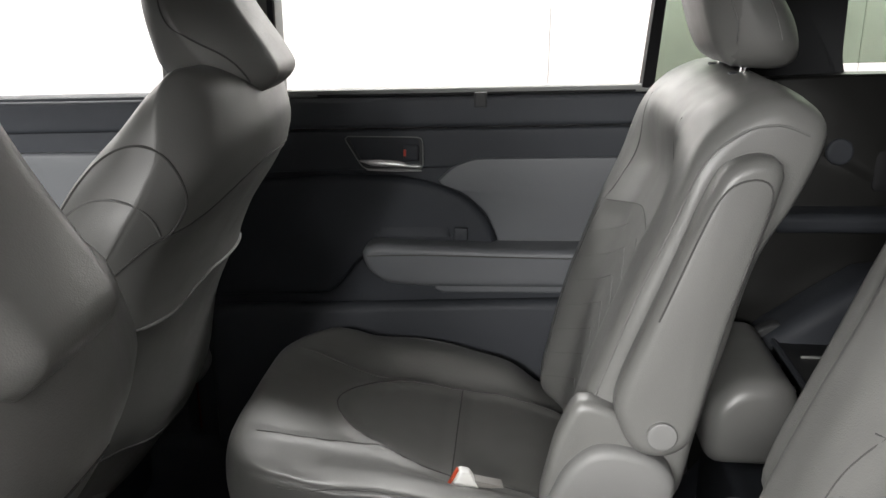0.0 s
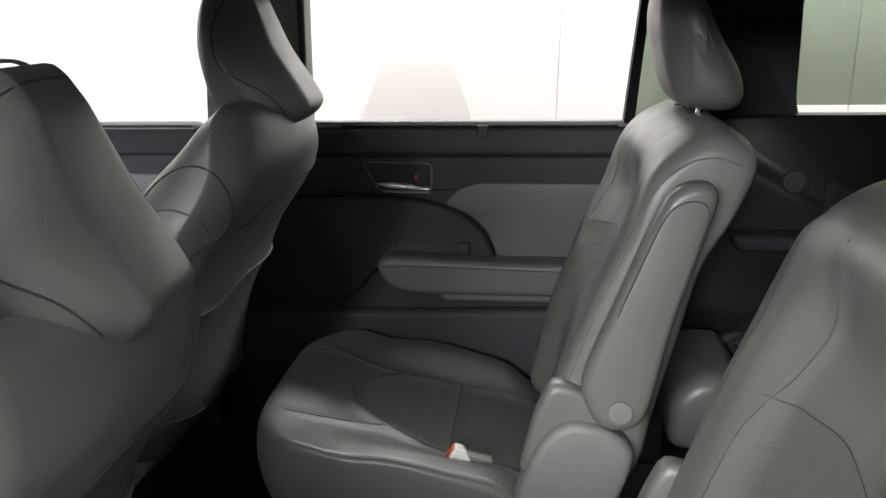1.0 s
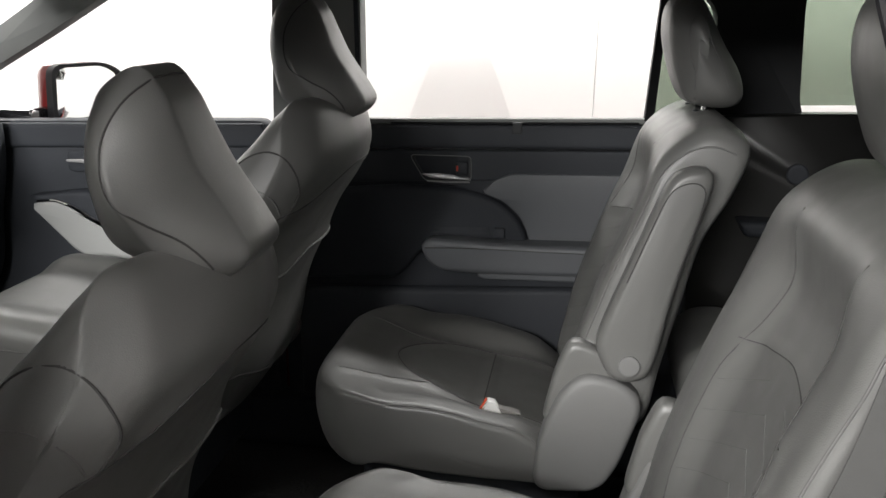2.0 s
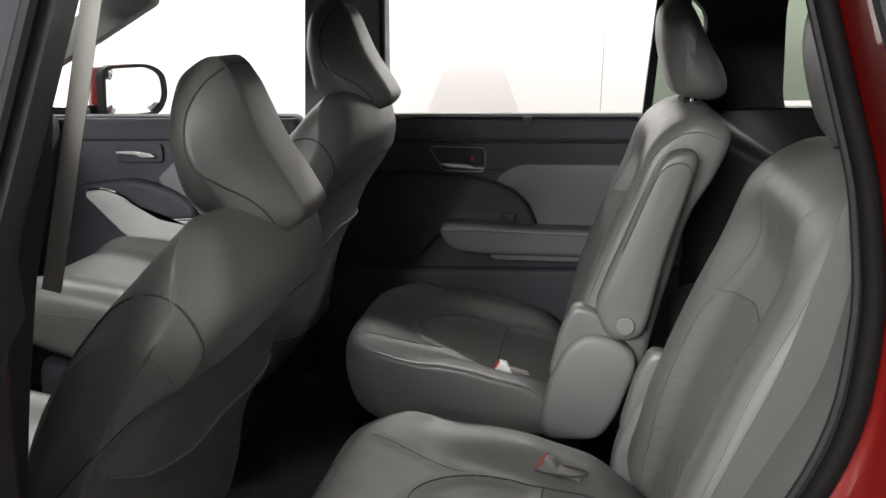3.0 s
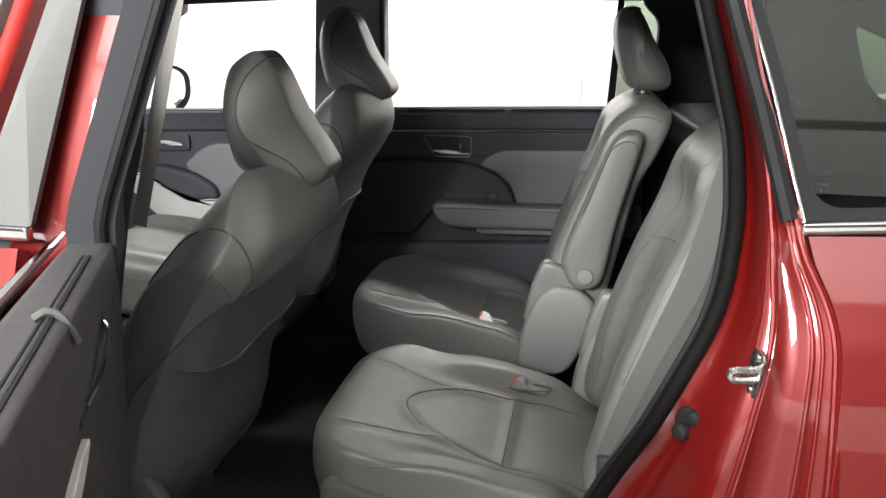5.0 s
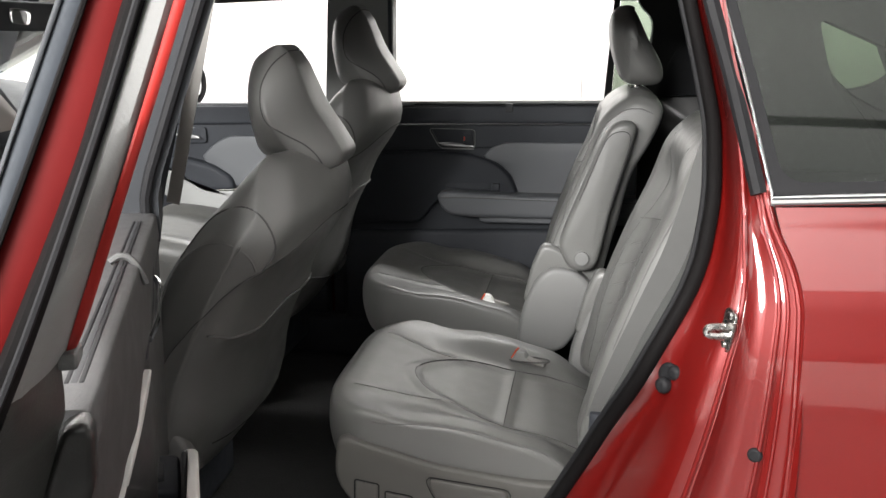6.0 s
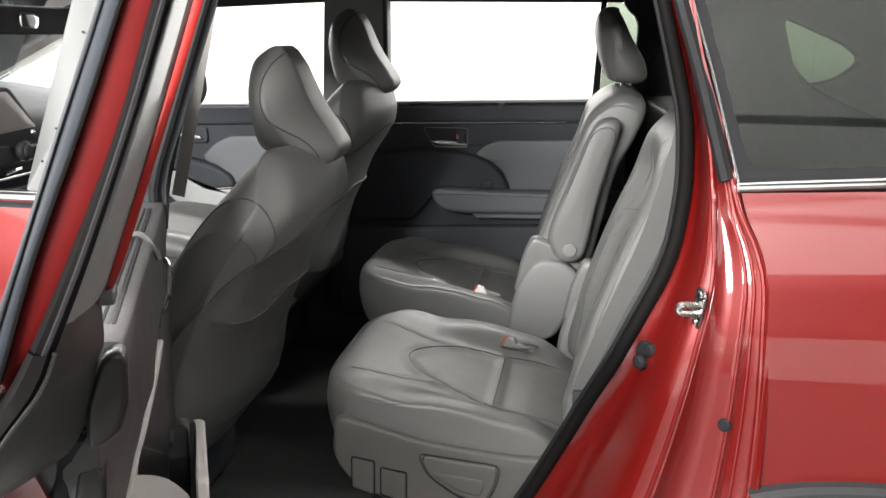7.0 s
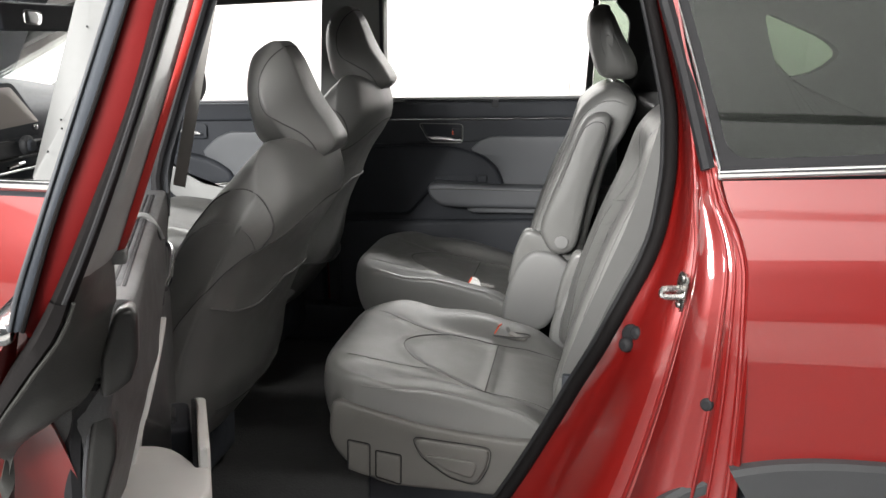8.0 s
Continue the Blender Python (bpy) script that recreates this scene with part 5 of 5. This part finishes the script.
C_INNER = edge_curve((0.965, 0.116, 1.62), (1.04, 0.075, 1.493), (1.07, 0.052, 1.426), (1.06, 0.027, 1.354), (1.037, 0.016, 1.326))

C_GREY = C_GREY * 0.62 + C_INNER * 0.38


def edge_bar(a, b, deep=0.03, proud=0.0, crown=0.002):
    """A bar between two edge curves, set back in the door by deep and crowned."""
    o = np.array((1.0, 0, 0))
    return strip([a - o * deep, a + o * proud, a * 0.75 + b * 0.25 + o * (proud + crown), a * 0.25 + b * 0.75 + o * (proud + crown), b + o * proud, b - o * deep], closed_u=True)


door_part("frame_bead", edge_bar(C_OUT, C_BEAD, 0.04, 0.002, 0.0005), BEAD, "bright bead on the frame's outer edge")
door_part("frame_garnish", edge_bar(C_BEAD, C_BLUE, 0.04, 0.0, 0.001), SLATE_REFLECT, "gloss slate outer frame garnish")
door_part("window_frame", edge_bar(C_BLUE, C_RED, 0.04, -0.004, 0.001), FRAME_SHADED, "maroon taped window frame")
door_part("frame_lip", tube_mesh(C_BLUE + np.array((0.001, 0, 0)), 0.0014, 6), SEAL_BLACK)
seal_bar = door_part("door_seal", edge_bar(C_RED, C_SEAL, 0.03, 0.0, 0.004), SEAL_BLACK, "black door weatherstrip")
door_part("seal_lip", tube_mesh(C_RED * 0.35 + C_SEAL * 0.65 + np.array((0.0055, 0, 0)), 0.0016, 6), RUBBER, "", seal_bar)
door_part("frame_trim", edge_bar(C_SEAL, C_GREY, 0.012, -0.002, 0.004), DOOR_TRIM, "grey inner frame trim")
door_part("inner_frame", edge_bar(C_GREY, C_INNER, 0.03, 0.0, 0.001), RED_SATIN, "red inner window frame")
door_part("frame_foot", loft(even(rounded([(1.025, 1.318), (1.052, 1.320), (1.052, 1.329), (1.025, 1.327)], 0.003), 24, True), 0.006, 0.018, 0.002, mid=1), GARNISH_DULL)

# lower edge, seal corner and flange
EDGE_Z = np.array([0.45, 0.60, 0.75, 0.90, 1.02, 1.12, 1.20, 1.25, 1.295])
EDGE_U = np.array([0.62, 0.70, 0.80, 0.89, 0.945, 0.982, 1.02, 1.06, 1.088])
zz = np.linspace(0.42, 1.295, 36)
ue = np.interp(zz, EDGE_Z, EDGE_U)
skin_w = np.interp(zz, [0.42, 0.7, 1.0, 1.12, 1.2, 1.26, 1.295], [-0.09, -0.11, -0.118, -0.112, -0.095, -0.07, -0.048])
rows = [[(u * e, w, z - 0.09 * (1 - u) * float(smooth01((z - 1.0) / 0.29))) for u in np.linspace(0.0, 1.0, 16)] for z, e, w in zip(zz, ue, skin_w)]
V, F = strip(rows)
door_part("outer_panel", thick(V, F, 0.004), PAINT, "red outer door skin")
inner_w = np.interp(zz, [0.42, 1.15, 1.22, 1.295], [-0.03, -0.03, -0.045, -0.040])
V, F = strip([np.stack([ue - 0.003, skin_w - 0.001, zz], 1), np.stack([ue + 0.004, skin_w + 0.004, zz], 1), np.stack([ue + 0.002, skin_w * 0.6 + inner_w * 0.4, zz], 1), np.stack([ue - 0.010, skin_w * 0.35 + inner_w * 0.65, zz], 1), np.stack([ue - 0.008, inner_w, zz], 1), np.stack([ue - 0.05, inner_w + 0.002, zz], 1)])
door_part("door_edge", thick(V, F, -0.004), PAINT, "red painted door edge")
S_OUT = edge_curve((1.10, -0.022, 1.313), (1.087, -0.038, 1.284), (1.05, -0.067, 1.236), (1.00, -0.088, 1.17), (0.95, -0.092, 1.08), (0.84, -0.090, 0.85), (0.68, -0.088, 0.60))
S_IN = edge_curve((1.10, -0.009, 1.312), (1.095, -0.018, 1.290), (1.08, -0.041, 1.257), (1.04, -0.072, 1.204), (0.98, -0.080, 1.14), (0.86, -0.080, 0.85), (0.70, -0.078, 0.60))
corner = door_part("seal_corner", edge_bar(S_OUT, S_IN, 0.03, 0.004, 0.006), SEAL_BLACK, "black weatherstrip turning at the belt")
door_part("seal_lip", tube_mesh(S_IN + np.array((0.006, 0, 0)), 0.0014, 6), FLANGE, "", corner)
fl_in = edge_curve((1.047, 0.010, 1.326), (1.045, 0.010, 1.298), (1.045, 0.006, 1.285), (1.042, -0.004, 1.246), (1.04, -0.020, 1.222), (1.02, -0.053, 1.206), (1.0, -0.076, 1.178))
fl_out = edge_curve((1.10, -0.004, 1.330), *[tuple(q) for q in S_IN[0:24:5]])
V, F = strip([fl_out * (1 - s) + fl_in * s + np.array((0.011 * math.sin(math.pi * s), 0, 0)) for s in np.linspace(0, 1, 7)])
door_part("seal_flange", thick(V, F, 0.004), FLANGE, "charcoal moulded flange inside the seal")
door_part("edge_seal", tube_mesh(edge_curve((1.03, -0.012, 1.236), (0.998, -0.026, 1.20), (0.972, -0.034, 1.13), (0.92, -0.034, 1.0), (0.78, -0.034, 0.75)), 0.009, 8), RUBBER, "black rubber edge seal")
door_part("edge_bead", tube_mesh(edge_curve((1.032, -0.006, 1.238), (1.002, -0.014, 1.202), (0.982, -0.025, 1.13), (0.93, -0.028, 1.0), (0.79, -0.028, 0.75)), 0.0028, 8), TRIM_SLATE)


def tum(z):
    return 0.33 * np.maximum(0.0, z - 1.25)


zl = np.linspace(1.17, 1.62, 14)
ul = 0.03 + 0.20 * (zl - 1.22)
door_part("front_upright", strip([np.stack([ul - 0.108, -0.03 + tum(zl), zl], 1), np.stack([ul - 0.108, 0.03 + tum(zl), zl], 1), np.stack([ul + 0.09 - 0.10 * (zl - 1.22), 0.03 + tum(zl), zl], 1), np.stack([ul + 0.09 - 0.10 * (zl - 1.22), -0.03 + tum(zl), zl], 1)], closed_u=True), UPRIGHT, "slate inner frame trim")
door_part("glass_channel", tube_mesh([(u + 0.096 - 0.10 * (z - 1.22), 0.012 + float(tum(z)), z) for u, z in zip(ul, zl)], 0.008, 8), RUBBER, "black glass channel")
uh = np.linspace(0.10, 0.94, 20)
wh = float(tum(1.62))
door_part("header", strip([np.stack([uh, 0 * uh - 0.05 + wh, 0 * uh + 1.61], 1), np.stack([uh, 0 * uh + 0.01 + wh, 0 * uh + 1.61], 1), np.stack([uh, 0 * uh + 0.01 + wh, 0 * uh + 1.66], 1), np.stack([uh, 0 * uh - 0.05 + wh, 0 * uh + 1.66], 1)], closed_u=True), PAINT)


def bent(vf):
    """The door panel's belly: fullest at the handle, drawn in below it and towards its trailing edge."""
    V = np.array(vf[0], float)
    belly = np.interp(V[:, 2], [0.45, 0.70, 0.98, 1.135, 1.17, 1.25, 1.29], [-0.034, -0.034, -0.023, 0.020, 0.029, 0.023, 0.019]) - 0.023
    belly = np.where(V[:, 2] < 1.135, belly * smooth01((V[:, 0] - 0.47) / 0.1), belly)
    V[:, 1] += belly - 0.028 * smooth01((V[:, 0] - 0.7) / 0.3) * smooth01((1.27 - V[:, 2]) / 0.07)
    return V, vf[1]


trim = [(0.02, 0.45), (0.0, 1.19), (0.03, 1.206), (0.253, 1.228), (0.58, 1.254), (0.98, 1.287), (1.035, 1.293), (1.04, 1.25), (1.01, 1.205), (0.97, 1.13), (0.92, 1.0), (0.85, 0.88), (0.74, 0.74), (0.62, 0.52), (0.56, 0.45)]
door_part("trim_panel", bent(loft(even(rounded(trim, 0.012), 240, True), -0.034, 0.023, 0.010, mid=3, k=5, rings=(0.97, 0.9, 0.75, 0.6, 0.4, 0.2))), GRAIN_LIT, "slate grained inner door panel")
for slot_w in (0.0025, 0.0105):
    door_part("shade_slot", moved(box(0.0, 0.73, slot_w - 0.0015, slot_w + 0.0015, -0.001, 0.0015, 0.0008), pose(0.253, 0, 1.2288, 0, -4.5, 0)), RUBBER)
door_part("shade_flap", moved(box(0.0, 0.73, 0.0042, 0.0088, -0.002, 0.0012, 0.0008), pose(0.253, 0, 1.2288, 0, -4.5, 0)), TRIM_SLATE)
door_part("shade_hook", tube_mesh(spline([(0.580, -0.004, 1.257), (0.578, 0.006, 1.262), (0.577, 0.016, 1.258), (0.577, 0.024, 1.245), (0.577, 0.029, 1.233)], 16, False), 0.0036, 6), GARNISH_DULL, "sunshade hook")
cap = rounded([(0.008, 1.288), (0.019, 1.290), (0.0225, 1.284), (0.0215, 1.255), (0.016, 1.238), (0.005, 1.230), (-0.004, 1.227), (-0.003, 1.256)], 0.004)
door_part("end_cap", moved(loft(even(cap, 50, True), -0.012, 0.010, 0.005, mid=1, k=5), pose(1.037, 0, 0, 0, 0, 0) @ Matrix(((0, 1, 0, 0), (1, 0, 0, 0), (0, 0, 1, 0), (0, 0, 0, 1)))), CAP_BLACK, "black corner cap")
cap2 = rounded([(-0.015, 1.200), (-0.007, 1.203), (0.001, 1.191), (0.0, 1.166), (-0.005, 1.151), (-0.014, 1.12), (-0.022, 1.10), (-0.024, 1.14)], 0.005)
door_part("lower_cap", moved(loft(even(cap2, 50, True), -0.02, 0.012, 0.004, mid=1, k=3), pose(0.993, 0, 0, 0, 0, 0) @ Matrix(((0, 1, 0, 0), (1, 0, 0, 0), (0, 0, 1, 0), (0, 0, 0, 1)))), CAP_BLACK, "black lower corner cap")
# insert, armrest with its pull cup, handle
door_part("door_insert", bent(loft(even(rounded([(0.522, 1.126), (0.549, 0.945), (0.66, 0.955), (0.64, 1.09), (0.58, 1.12)], 0.010), 90, True), 0.004, 0.031, 0.003, mid=1)), GREY_LIT, "pale grey vinyl insert")
def top_block(plan, z0, z1, r, slope):
    """A block with its outline in plan (u, w), its top rising towards the trailing edge."""
    V, F = loft(even(rounded(plan, 0.006), 90, True), z0, z1, r, mid=2, k=4)
    z = V[:, 1] + slope * (np.clip(V[:, 0], 0.3, 0.86) - 0.55) * smooth01((V[:, 1] - z0) / (z1 - z0))
    return np.stack([V[:, 0], V[:, 2], z], 1), [f[::-1] for f in F]


armrest = door_part("armrest", top_block([(0.548, -0.02), (0.551, -0.004), (0.560, 0.010), (0.585, 0.026), (0.62, 0.038), (0.66, 0.048), (0.70, 0.055), (0.702, 0.069), (0.80, 0.066), (0.88, 0.045), (0.90, -0.02)], 0.85, 0.968, 0.005, 0.24), GREY_LIT, "pale grey padded armrest")
door_part("armrest_rim", top_block([(0.348, 0.050), (0.346, 0.064), (0.356, 0.071), (0.701, 0.0695), (0.701, 0.0565), (0.52, 0.0575), (0.36, 0.0585)], 0.85, 0.992, 0.004, 0.235), GREY_LIT, "pale grey outer wall of the pull cup", armrest)
door_part("grip_cup", box(0.355, 0.70, -0.010, 0.057, 0.855, 0.895, 0.006), TRIM_BLACK, "black pull cup", armrest)
door_part("cup_liner", box(0.375, 0.695, 0.050, 0.0568, 0.88, 0.955, 0.003), TRIM_SLATE, "", armrest)
door_part("switch_panel", box(0.352, 0.452, -0.012, 0.048, 0.86, 0.942, 0.008), TRIM_BLACK, "black switch panel", armrest)
door_part("window_switch", box(0.388, 0.428, 0.008, 0.030, 0.938, 0.950, 0.004), TRIM_SLATE, "", armrest)
door_part("handle_bezel", loft(even(rounded([(0.30, 1.195), (0.58, 1.205), (0.58, 1.150), (0.34, 1.145)], 0.012), 40, True), 0.016, 0.0265, 0.004, mid=1), TRIM_BLACK)
door_part("door_handle", tube_mesh(spline([(0.345, 0.028, 1.176), (0.38, 0.034, 1.175), (0.50, 0.034, 1.171), (0.56, 0.028, 1.169)], 14, False), 0.0038, 8), CHROME, "chrome pull lever")
door_part("front_bead", tube_mesh(spline([(0.035, 0.022, 1.205), (0.008, 0.020, 1.17), (0.006, 0.018, 1.05), (0.012, 0.016, 0.85)], 20, False), 0.003, 6), GARNISH_DULL)
door_part("belt_chrome", moved(box(0.0, 1.095, -0.062, -0.046, -0.007, 0.007, 0.004), pose(0, 0, 1.193, 0, -5.1, 0)), CHROME, "chrome belt moulding")
